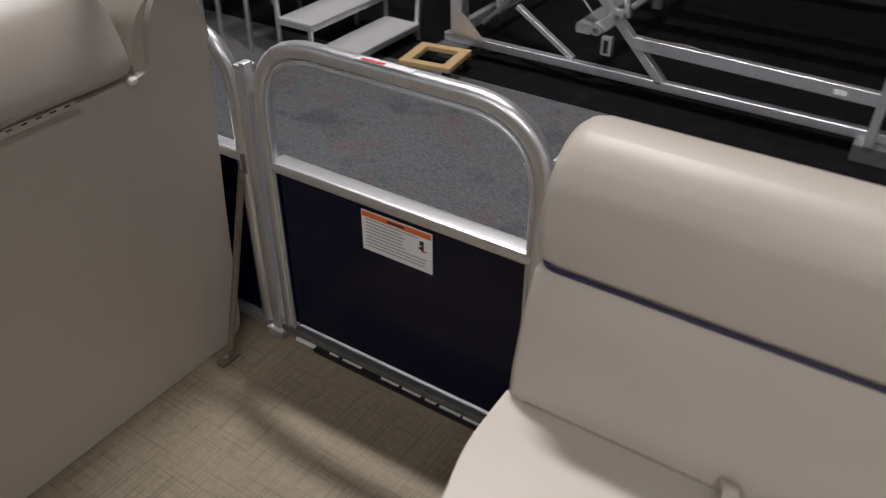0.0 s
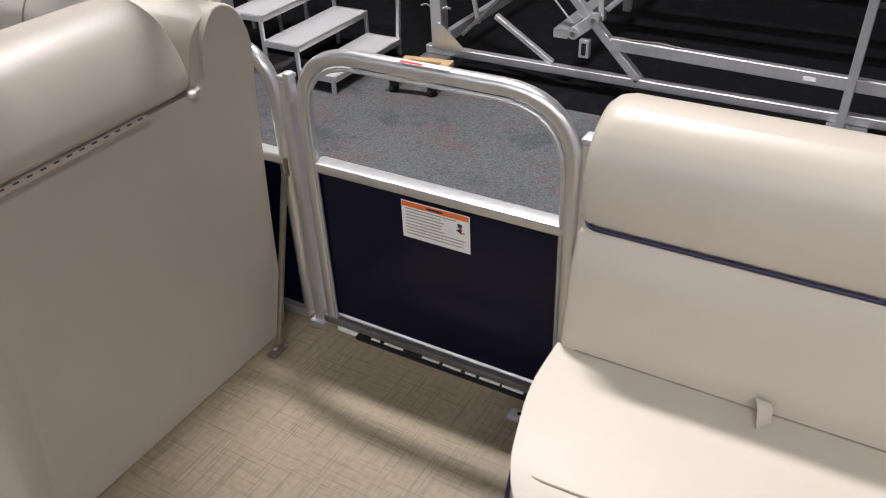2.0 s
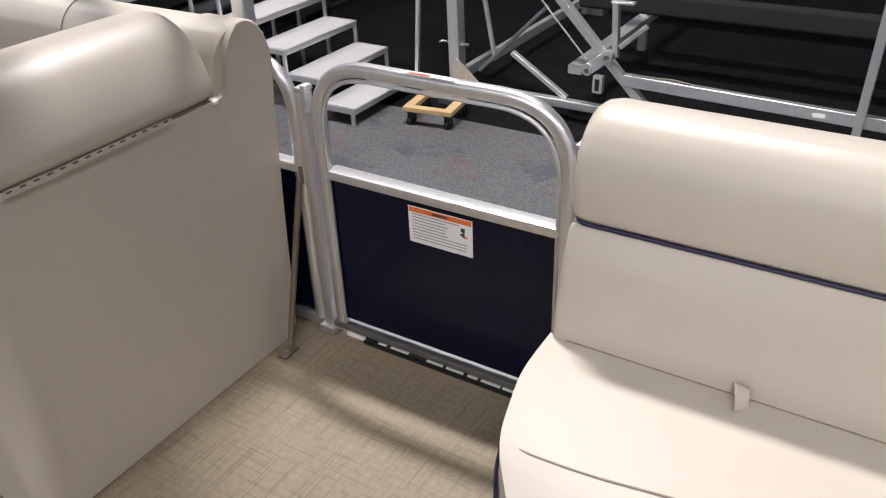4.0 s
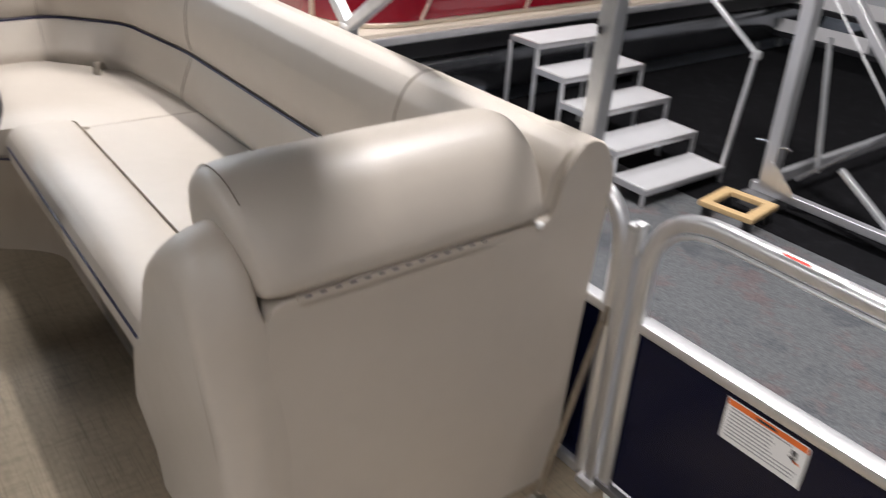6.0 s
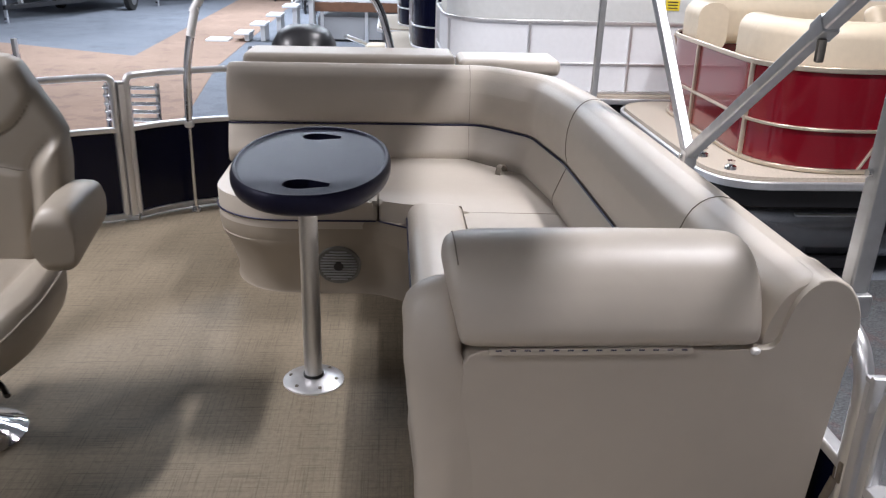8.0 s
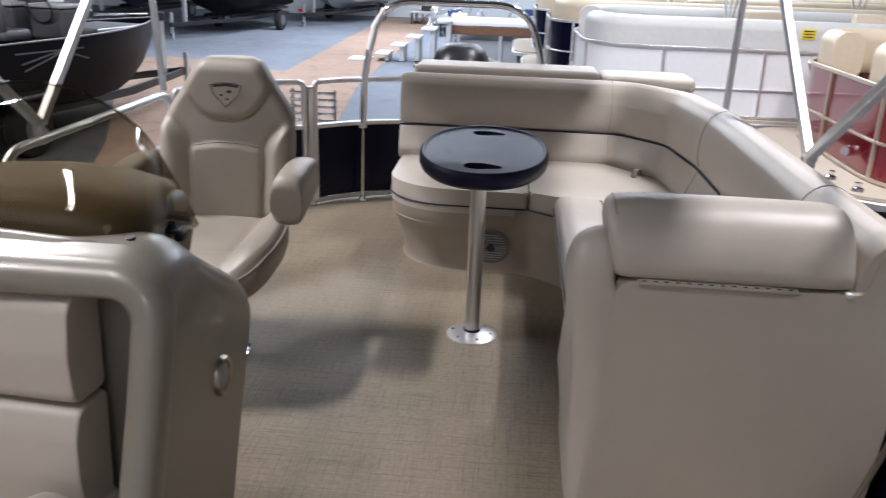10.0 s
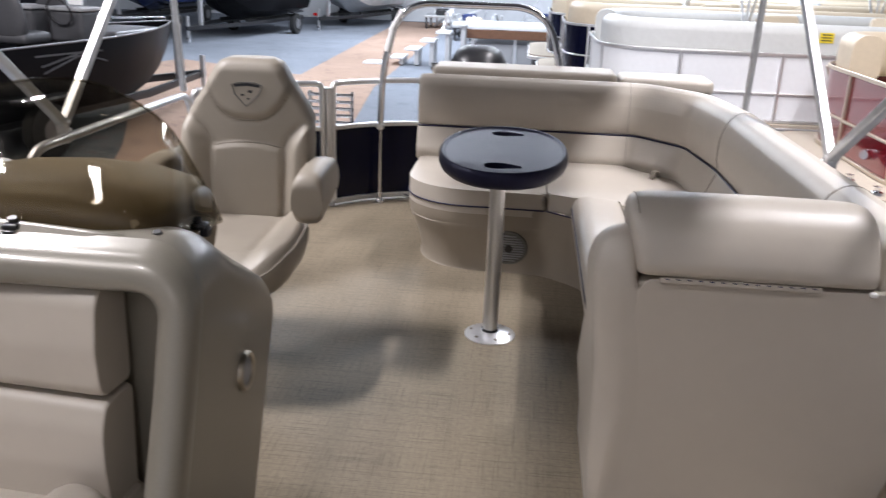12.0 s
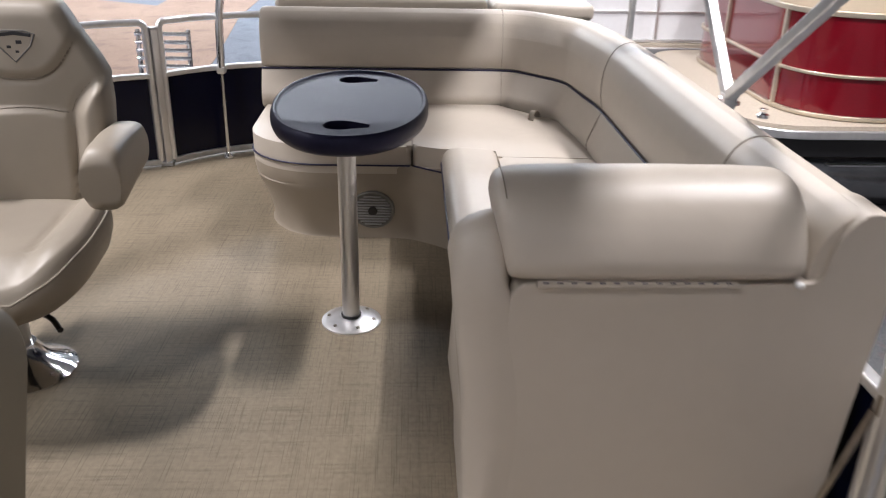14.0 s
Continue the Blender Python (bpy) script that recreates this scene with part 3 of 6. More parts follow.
def lower_profile(front=0.0, low=0.39, high=0.572, lean=0.045):
    pts = [(front + lean, low), (front + lean + 0.012, low + 0.06), (front + 0.020, high - 0.03), (front + 0.011, high - 0.009), (front + 0.006, high), (front - 0.012, high), (front - 0.10, high), (front - 0.10, low)]
    return [(p.x, p.y) for p in fillet([(a, b, 0) for a, b in pts], 0.02, 3, True)]


def lounge():
    t = thing("corner_lounge", "beige vinyl wrap-round corner lounge with navy piping", "sofa")
    # plan line of the backs, room on its left hand when walked from the stern end to the port end
    whole = [(p.x, p.y) for p in fillet([(-3.66, -0.50, 0), (-3.66, 0.68, 0), (-3.42, 0.895, 0), (-2.95, 0.957, 0), (-1.157, 0.972, 0)], 0.075, 5)]
    bm = bmesh.new()
    upholstered(bm, run_path(whole, 0.10), back_profile(), ends=0.94, room_left=False)
    part("upper_back_pad", bm, VINYL, t)
    short = whole[:-1] + [(-1.46, 0.970)]
    bm = bmesh.new()
    upholstered(bm, run_path(short, 0.10), lower_profile(), ends=0.93, room_left=False)
    part("lower_back_pad", bm, VINYL, t)
    line = [Vector((p[0], p[1], 0.574)) for p in run_path(short, 0.10)]
    inward = []
    for i, p in enumerate(line):
        a, b = line[max(i - 1, 0)], line[min(i + 1, len(line) - 1)]
        d = (b - a).normalized()
        inward.append(p + Vector((d.y, -d.x, 0)) * 0.006)
    tube("back_piping", inward, 0.0042, PIPING, t, "navy piping", n=8)
    # arched seams over the back roll
    for (x, y), d in (((-3.66, 0.630), (0, 1)), ((-2.90, 0.957), (1, 0)), ((-1.655, 0.968), (1, 0))):
        n = Vector((d[1], -d[0], 0))
        pts = [Vector((x, y, z)) + n * (a + 0.0005) for a, z in back_profile()[4:36]]
        tube("back_seam", pts, 0.0022, SEAM, t, n=6)
        low = [Vector((x, y, z)) + n * (a + 0.0008) for a, z in lower_profile() if a > 0.0]
        tube("back_seam", sorted(low, key=lambda q: q.z), 0.0020, SEAM, t, n=6)
    # flat sunpad top behind the stern back
    bm = bmesh.new()
    rbox(bm, (-3.97, 0.06, 0.83), (0.30, 1.02, 0.09), 0.03, 4)
    part("sunpad", bm, VINYL, t)
    bm = bmesh.new()
    rbox(bm, (-3.97, 0.84, 0.82), (0.30, 0.50, 0.08), 0.03, 4)
    part("sunpad", bm, VINYL, t)
    bm = bmesh.new()
    rbox(bm, (-3.97, 0.28, 0.40), (0.28, 1.5, 0.78), 0.02, 2)
    part("stern_locker", bm, VINYL_DARK, t)
    # seats
    def seat(outline, z0, z1, r, nm="seat_cushion"):
        bm = bmesh.new()
        prism(bm, smooth_loop(outline, 0.02), z0, z1, r, 4, "xy")
        return part(nm, bm, VINYL, t)
    def nose(cx, cy, rx, ry):
        return [(cx + rx * math.sin(radians(9 * k)), cy - ry * math.cos(radians(9 * k))) for k in range(11)]
    curve = nose(-3.22, -0.15, 0.280, 0.325)
    seat([(-3.62, -0.475)] + curve + [(-2.935, 0.205), (-3.62, 0.205)], 0.300, 0.414, 0.052)
    seat([(-3.62, 0.21), (-2.94, 0.21), (-2.892, 0.33), (-2.892, 0.538), (-2.792, 0.538), (-2.772, 0.93), (-3.3, 0.88), (-3.62, 0.60)], 0.30, 0.420, 0.016)
    seat([(-2.786, 0.538), (-1.50, 0.538), (-1.50, 0.94), (-2.766, 0.93)], 0.28, 0.424, 0.014)
    tube("seat_seam", [(-2.789, 0.545, 0.4215), (-2.779, 0.72, 0.4235), (-2.769, 0.90, 0.4235)], 0.0024, VINYL_DARK, t, n=6)
    # front roll of the port seat
    bm = bmesh.new()
    prof = [(0.0, 0.29), (0.014, 0.345), (0.012, 0.398), (-0.008, 0.427), (-0.05, 0.438), (-0.15, 0.434), (-0.195, 0.426), (-0.207, 0.40), (-0.207, 0.29)]
    prof = [(p.x, p.y) for p in fillet([(a, b, 0) for a, b in prof], 0.04, 3, True)]
    upholstered(bm, run_path([(-2.885, 0.335), (-1.52, 0.335)], 0.15), prof, ends=0.80, room_left=False)
    part("seat_roll", bm, VINYL, t)
    tube("seat_piping", [(-2.862, 0.36, 0.385), (-2.855, 0.330, 0.385), (-2.82, 0.3215, 0.385), (-1.62, 0.3215, 0.385)], 0.0038, PIPING, t, "navy piping", n=8)
    pts = [(-3.45, -0.478, 0.336)] + [(a + 0.003, b - 0.003, 0.336) for a, b in curve] + [(-2.931, 0.20, 0.336)]
    tube("seat_piping", pts, 0.0038, PIPING, t, "navy piping", n=8)
    tube("seat_piping", fillet([(-2.931, 0.21, 0.336), (-2.852, 0.325, 0.336)], 0.02, 3), 0.0038, PIPING, t, "navy piping", n=8)
    # belly and base
    brim = [(-3.70, -0.475)] + curve + [(-2.935, 0.205), (-2.852, 0.336), (-2.80, 0.350), (-1.40, 0.350), (-1.40, 1.02), (-3.70, 1.02)]
    foot = [(-3.70, -0.42)] + nose(-3.28, -0.15, 0.295, 0.27) + [(-2.97, 0.20), (-2.87, 0.345), (-2.78, 0.415), (-1.40, 0.415), (-1.40, 1.02), (-3.70, 1.02)]

    def base_ring(z, w):
        pts = [Vector((fx + (bx - fx) * w, fy + (by - fy) * w, z)) for (bx, by), (fx, fy) in zip(brim, foot)]
        return fillet(pts, 0.06, 3, True)
    bm = bmesh.new()
    loft(bm, [base_ring(z, w) for z, w in ((0.0, 0.0), (0.012, -0.12), (0.06, -0.05), (0.12, 0.18), (0.175, 0.50), (0.215, 0.78), (0.235, 0.90), (0.24, 0.86), (0.246, 0.90), (0.275, 0.99), (0.318, 1.0), (0.330, 0.98), (0.336, 0.90))])
    part("base", bm, VINYL_DARK, t, "moulded tan base curving inwards to the deck")
    # loudspeaker in the base
    spk = Vector((-2.966, 0.045, 0.135))
    n = Vector((1, -0.03, -0.22)).normalized()
    u = Vector((0, 0, 1)).cross(n).normalized()
    v = n.cross(u)
    bm = bmesh.new()
    loft(bm, [oval(spk + n * d, u * r, v * r, 2, 28) for d, r in ((-0.02, 0.092), (0.008, 0.092), (0.012, 0.088), (0.010, 0.080), (0.004, 0.078))])
    grille = part("speaker", bm, GRILLE, t, "round grey loudspeaker with a slatted grille")
    # bars in a lighter grey, which puts their highlights into the colour
    for k in range(-5, 6):
        w = math.sqrt(max(0.0, 0.076 ** 2 - (0.0135 * k) ** 2))
        bm = bmesh.new()
        c = spk + n * 0.012 + v * 0.0135 * k
        sweep(bm, [c - u * w, c + u * w], rrect(0.006, 0.006, 0.001, 1), up=n)
        part("grille_bar", bm, GREY_PLASTIC, grille)
    bm = bmesh.new()
    loft(bm, [oval(spk + n * d, u * r, v * r, 2, 16) for d, r in ((0.008, 0.02), (0.018, 0.02), (0.021, 0.012))])
    part("tweeter", bm, BLACK, grille)
    # pull strap by the stern corner
    tube("pull_strap", fillet([(-3.40, 0.78, 0.415), (-3.37, 0.765, 0.455), (-3.345, 0.745, 0.462), (-3.33, 0.735, 0.415)], 0.02, 4), 0.01, SEAM, t, section=rrect(0.028, 0.004, 0.0015, 1))
    # the port arm: end panel, side arm, head roll
    outline = [(0.345, 0.0), (1.085, 0.0), (1.105, 0.35), (1.128, 0.66), (1.142, 0.735), (1.132, 0.792), (1.104, 0.834), (1.070, 0.848), (1.040, 0.842), (1.014, 0.814), (0.996, 0.765), (0.988, 0.706), (0.392, 0.706), (0.388, 0.60), (0.375, 0.36), (0.360, 0.15)]
    ring = [(p.x, p.y) for p in fillet([(a, b, 0) for a, b in outline], 0.05, 4, True)]
    rings = []
    for x, k in ((-1.1415, 0.99), (-1.148, 1.0), (-1.26, 1.0)):
        rings.append([(x, 0.70 + (a - 0.70) * k, 0.35 + (b - 0.35) * k) for a, b in ring])
    bm = bmesh.new()
    loft(bm, [[(p[0], p[1], max(p[2], 0.0)) for p in r] for r in rings])
    part("end_panel", bm, VINYL, t, sharp=60)
    bm = bmesh.new()
    side = [(-1.139, 0.0), (-1.138, 0.40), (-1.140, 0.70), (-1.165, 0.775), (-1.215, 0.818), (-1.275, 0.805), (-1.36, 0.745), (-1.48, 0.60), (-1.60, 0.43), (-1.68, 0.36), (-1.70, 0.25), (-1.66, 0.0)]
    side = [(p.x, p.y) for p in fillet([(a, b, 0) for a, b in side], 0.06, 3, True)]
    rows = []
    for y, k in ((0.392, 0.86), (0.390, 0.92), (0.385, 0.962), (0.376, 0.988), (0.360, 1.0), (0.340, 0.99), (0.318, 0.965), (0.302, 0.93), (0.290, 0.885), (0.283, 0.82)):
        row = []
        for a, b in side:
            # below the crease the inner edge runs on and fades into the end panel
            fade = 1 - min(1.0, max(0.0, (b - 0.56) / 0.14)) if y > 0.36 else 0.0
            wide = 1 - (1 - k) * (1 - fade)
            x = -1.40 + (a + 1.40) * wide - (0.25 * (y - 0.36) * fade if a > -1.2 else 0.0)
            bulge = 0.026 * math.sin(math.pi * min(b, 0.72) / 0.72) + (0.040 * (1 - min(b / 0.2, 1.0)) if y < 0.34 else 0)
            row.append((x, y + 1.6 * (y - 0.36) * fade + bulge, max(0.0, 0.40 + (b - 0.40) * k) if b > 0.02 else 0.0))
        rows.append(row)
    loft(bm, rows)
    part("side_arm", bm, VINYL, t, sharp=60)
    # seat back under the head roll
    bm = bmesh.new()
    prism(bm, smooth_loop([(-1.24, 0.30), (-1.50, 0.30), (-1.42, 0.70), (-1.24, 0.70)], 0.02), 0.39, 0.97)
    part("chaise_back", bm, VINYL, t)
    bm = bmesh.new()
    roll = [(-1.128, 0.716), (-1.122, 0.745), (-1.138, 0.80), (-1.175, 0.858), (-1.235, 0.892), (-1.305, 0.890), (-1.375, 0.845), (-1.43, 0.76), (-1.45, 0.70), (-1.40, 0.69), (-1.18, 0.708)]
    roll = [(p.x, p.y) for p in fillet([(a, b, 0) for a, b in roll], 0.03, 3, True)]
    rows = []
    for y, k in ((0.386, 0.70), (0.387, 0.80), (0.390, 0.875), (0.395, 0.925), (0.404, 0.96), (0.420, 0.984), (0.445, 0.996), (0.48, 1.003), (0.68, 1.012), (0.85, 1.003), (0.895, 0.993), (0.920, 0.975), (0.936, 0.94), (0.946, 0.885), (0.951, 0.80), (0.952, 0.66)):
        rows.append([(-1.27 + (a + 1.27) * k, y - 0.17 * max(0.0, b - 0.716) * max(0.0, 1 - (y - 0.388) / 0.12), 0.716 + (b - 0.716) * k) for a, b in roll])
    loft(bm, rows)
    part("head_roll", bm, VINYL, t, sharp=70)
    ring = [Vector(q) for q in rows[4]]
    ring = [q + Vector((0, -0.001, 0.0)) + (q - Vector((-1.27, q.y, 0.79))).normalized() * 0.0006 for q in ring]
    tube("roll_seam", [q for q in ring if q.z > 0.78 and q.x < -1.185], 0.0014, SEAM, t, n=6)
    # hinge of the head roll and its snap
    hinge = part("roll_hinge", one_box((-1.131, 0.628, 0.7085), (0.010, 0.378, 0.013), 0.002), VINYL, t, "tan plastic hinge strip")
    for k in range(14):
        part("hinge_slot", one_box((-1.1258, 0.455 + 0.0265 * k, 0.7125), (0.002, 0.011, 0.0024), 0), PIPING, hinge)
    bm = bmesh.new()
    loft(bm, [oval((-1.134 + d, 0.937, 0.706), (0, r, 0), (0, 0, r * 0.8), 2.5, 12) for d, r in ((0.0, 0.009), (0.006, 0.009), (0.010, 0.005))])
    part("snap", bm, PAPER, t, "small white plastic end plug")


lounge()


def bow_seat_port():
    t = thing("bow_lounge", "beige vinyl bow bench with navy piping along the back", "bench", "bow benches")
    x0, x1 = -0.312, 2.2
    bm = bmesh.new()
    prof = [(0.930, 0.641), (0.927, 0.654), (0.920, 0.70), (0.934, 0.765), (0.970, 0.812), (1.02, 0.826), (1.075, 0.814), (1.118, 0.765), (1.125, 0.70), (1.125, 0.40), (1.06, 0.38), (1.02, 0.64), (0.944, 0.641)]
    prof = [(-p.x, p.y) for p in fillet([(a, b, 0) for a, b in prof], 0.035, 3, True)]
    upholstered(bm, run_path([(x0, 0), (x1, 0)], 0.25), prof, ends=0.80, room_left=False)
    part("upper_back_pad", bm, VINYL, t, sharp=70)
    bm = bmesh.new()
    prof = [(0.872, 0.34), (0.872, 0.46), (0.902, 0.58), (0.923, 0.625), (0.929, 0.638), (0.944, 0.638), (1.03, 0.638), (1.03, 0.34)]
    prof = [(-p.x, p.y) for p in fillet([(a, b, 0) for a, b in prof], 0.02, 3, True)]
    upholstered(bm, run_path([(x0 + 0.002, 0), (x1, 0)], 0.25), prof, ends=0.90, room_left=False)
    part("lower_back_pad", bm, VINYL, t, sharp=70)
    tube("back_piping", fillet([(x0 + 0.002, 1.00, 0.640), (x0 + 0.004, 0.955, 0.640), (x0 + 0.02, 0.9265, 0.640), (x1, 0.9265, 0.640)], 0.02, 5), 0.0036, PIPING, t, "navy piping", n=8)
    bm = bmesh.new()
    prism(bm, smooth_loop([(x0 - 0.004, 0.93), (x0 - 0.002, 0.76), (x0 + 0.040, 0.60), (x0 + 0.130, 0.47), (x0 + 0.30, 0.385), (x1, 0.35), (x1, 0.93)], 0.05, 4), 0.235, 0.432, 0.060, 5, "xy")
    part("seat_cushion", bm, VINYL, t, sharp=70)
    tube("seat_piping", fillet([(x0 - 0.006, 0.90, 0.292), (x0 - 0.004, 0.76, 0.292), (x0 + 0.038, 0.599, 0.292), (x0 + 0.128, 0.468, 0.292), (x0 + 0.30, 0.383, 0.292), (x1, 0.348, 0.292)], 0.07, 5), 0.006, PIPING, t, "navy piping", n=8)
    bm = bmesh.new()
    prism(bm, smooth_loop([(x0 + 0.03, 1.05), (x0 + 0.06, 0.72), (x0 + 0.18, 0.58), (x1, 0.50), (x1, 1.05)], 0.06), 0.0, 0.26, plane="xy")
    part("base", bm, VINYL_DARK, t)
    # dark line drawn in for the shade of the crease between seat and back
    tube("crease_line", [(x0 + 0.03, 0.872, 0.4335), (x1, 0.872, 0.4335)], 0.0016, SEAM, t, n=6)
    # seam across the seat top, with piping down its end
    seam = fillet([(x0 + 0.046, 0.610, 0.424), (x0 + 0.085, 0.597, 0.4320), (x0 + 0.18, 0.600, 0.4330), (x0 + 0.34, 0.625, 0.4330), (x1, 0.640, 0.4330)], 0.04, 4)
    tube("top_seam", seam, 0.0022, SEAM, t, n=6)
    tube("end_piping", fillet([(x0 + 0.046, 0.606, 0.424), (x0 + 0.043, 0.592, 0.385), (x0 + 0.042, 0.590, 0.30)], 0.03, 4), 0.0036, PIPING, t, "navy piping", n=8)
    pts = fillet([(0.014, 0.874, 0.428), (0.015, 0.869, 0.456), (0.019, 0.857, 0.466), (0.024, 0.845, 0.456), (0.026, 0.843, 0.434)], 0.009, 4)
    bm = bmesh.new()
    sweep(bm, pts, rrect(0.004, 0.026, 0.0015, 1), up=(1, 0, 0))
    part("pull_strap", bm, VINYL, t)


bow_seat_port()


def table():
    t = thing("pedestal_table", "oval near-black plastic table with a painted blue sheen on an aluminium pole", "table")
    c = Vector((-2.36, 0.012, 0.0))
    rx, ry = 0.435, 0.247
    def cup(sx, z, k=1.0):
        """A cup recess with a slot for a mug's handle on one side."""
        ring = []
        for q in oval(c + Vector((sx, -0.012, z)), (0.048 * k, 0, 0), (0, 0.050 * k, 0), 2.2, 28):
            d = q - c - Vector((sx, -0.012, z))
            if d.y > 0.036 * k and abs(d.x) < 0.036 * k:
                q = c + Vector((sx + 0.5 * d.x + 0.008, 0.072 - 0.004 * (1 - k), z))
            ring.append(q)
        return ring
    bm = bmesh.new()
    rings = []
    for z, k in ((0.688, 0.90), (0.690, 0.955), (0.700, 0.985), (0.715, 1.0), (0.735, 1.0), (0.748, 0.99), (0.753, 0.975), (0.752, 0.955), (0.746, 0.945), (0.744, 0.93)):
        rings.append(oval(c + Vector((0, 0, z)), (rx * k, 0, 0), (0, ry * (1 - (1 - k) * 1.5), 0), 2.15, 64))
    rows = loft(bm, rings, caps=False)
    bm.faces.new(list(reversed(rows[0])))
    # the flat top with two real cup recesses
    rim = [bm.edges.get((rows[-1][i], rows[-1][(i + 1) % 64])) for i in range(64)]
    for sx in (-0.300, 0.285):
        lip = [bm.verts.new(q) for q in cup(sx, 0.744)]
        rim += [bm.edges.new((lip[i], lip[(i + 1) % 28])) for i in range(28)]
        low = [bm.verts.new(v.co + Vector((0, 0, -0.045))) for v in lip]
        for i in range(28):
            bm.faces.new((lip[i], lip[(i + 1) % 28], low[(i + 1) % 28], low[i]))
        bm.faces.new(low)
    bmesh.ops.triangle_fill(bm, use_beauty=True, edges=rim)
    top = part("tabletop", bm, TABLE, t)
    for sx in (-0.300, 0.285):
        bm = bmesh.new()
        loft(bm, [cup(sx, z, 0.96) for z in (0.7003, 0.7030)])
        part("cup_liner", bm, BLACK_MATT, top, "black liner of the cup recess")
    px = -2.258
    bm = bmesh.new()
    cylinder(bm, (px, 0.0, 0.02), (px, 0.0, 0.69), 0.030, n=24)
    part("pole", bm, ALU, t)
    bm = bmesh.new()
    cylinder(bm, (px, 0.0, 0.016), (px, 0.0, 0.030), 0.034, n=24)
    part("collar", bm, BLACK, t)
    bm = bmesh.new()
    loft(bm, [oval((px, 0.0, z), (r, 0, 0), (0, r, 0), 2, 36) for z, r in ((0.0, 0.102), (0.005, 0.102), (0.012, 0.085), (0.020, 0.045), (0.021, 0.036))])
    base = part("base_plate", bm, ALU, t)
    for k in range(6):
        a = radians(60 * k + 20)
        bm = bmesh.new()
        cylinder(bm, (px + 0.078 * math.cos(a), 0.078 * math.sin(a), 0.012), (px + 0.078 * math.cos(a), 0.078 * math.sin(a), 0.0165), 0.007, 0.005, 10)
        part("screw", bm, STEEL, base)
    bm = bmesh.new()
    cylinder(bm, (px, 0.0, 0.66), (px, 0.0, 0.69), 0.07, 0.10, 24)
    part("socket", bm, BLACK, t)


table()

# ---- helm console ----
def steps(table, v):
    """Straight-line steps through a short table of pairs."""
    for (a, p), (b, q) in zip(table, table[1:]):
        if v <= b:
            return p + (q - p) * max(0.0, v - a) / (b - a)
    return table[-1][1]


CON_FRONT = ((0.0, -0.405), (0.36, -0.545), (0.56, -0.628), (0.72, -0.684), (0.90, -0.742))
CON_BACK = ((0.0, -0.925), (0.08, -0.965), (0.60, -1.215), (0.64, -1.225), (0.90, -1.225))
CON_TOP = ((0.0, 0.846), (0.05, 0.862), (0.16, 0.868), (0.30, 0.858), (1.0, 0.636))


def console_arch(s, inset=0.0, ahead=0.0):
    """One arch over the console, a share s of the way back: up the port side, across the top, down the starboard side."""
    top, r = steps(CON_TOP, s) - inset, max(0.125 - inset, 0.02)
    y0, y1 = -0.540 - inset, -1.63 + inset
    line = [(y0, (top - r) * k / 9) for k in range(9)]
    line += [(y0 - r + r * math.cos(radians(9 * k)), top - r + r * math.sin(radians(9 * k))) for k in range(11)]
    line += [(y0 - r + (y1 - y0 + 2 * r) * k / 8, top) for k in range(1, 8)]
    line += [(y1 + r - r * math.sin(radians(9 * k)), top - r + r * math.cos(radians(9 * k))) for k in range(11)]
    line += [(y1, (top - r) * (8 - k) / 9) for k in range(9)]
    out = []
    for y, z in line:
        f, b = steps(CON_FRONT, z), steps(CON_BACK, z)
        out.append(Vector((f + (b - f) * s + ahead, y, z)))
    return out


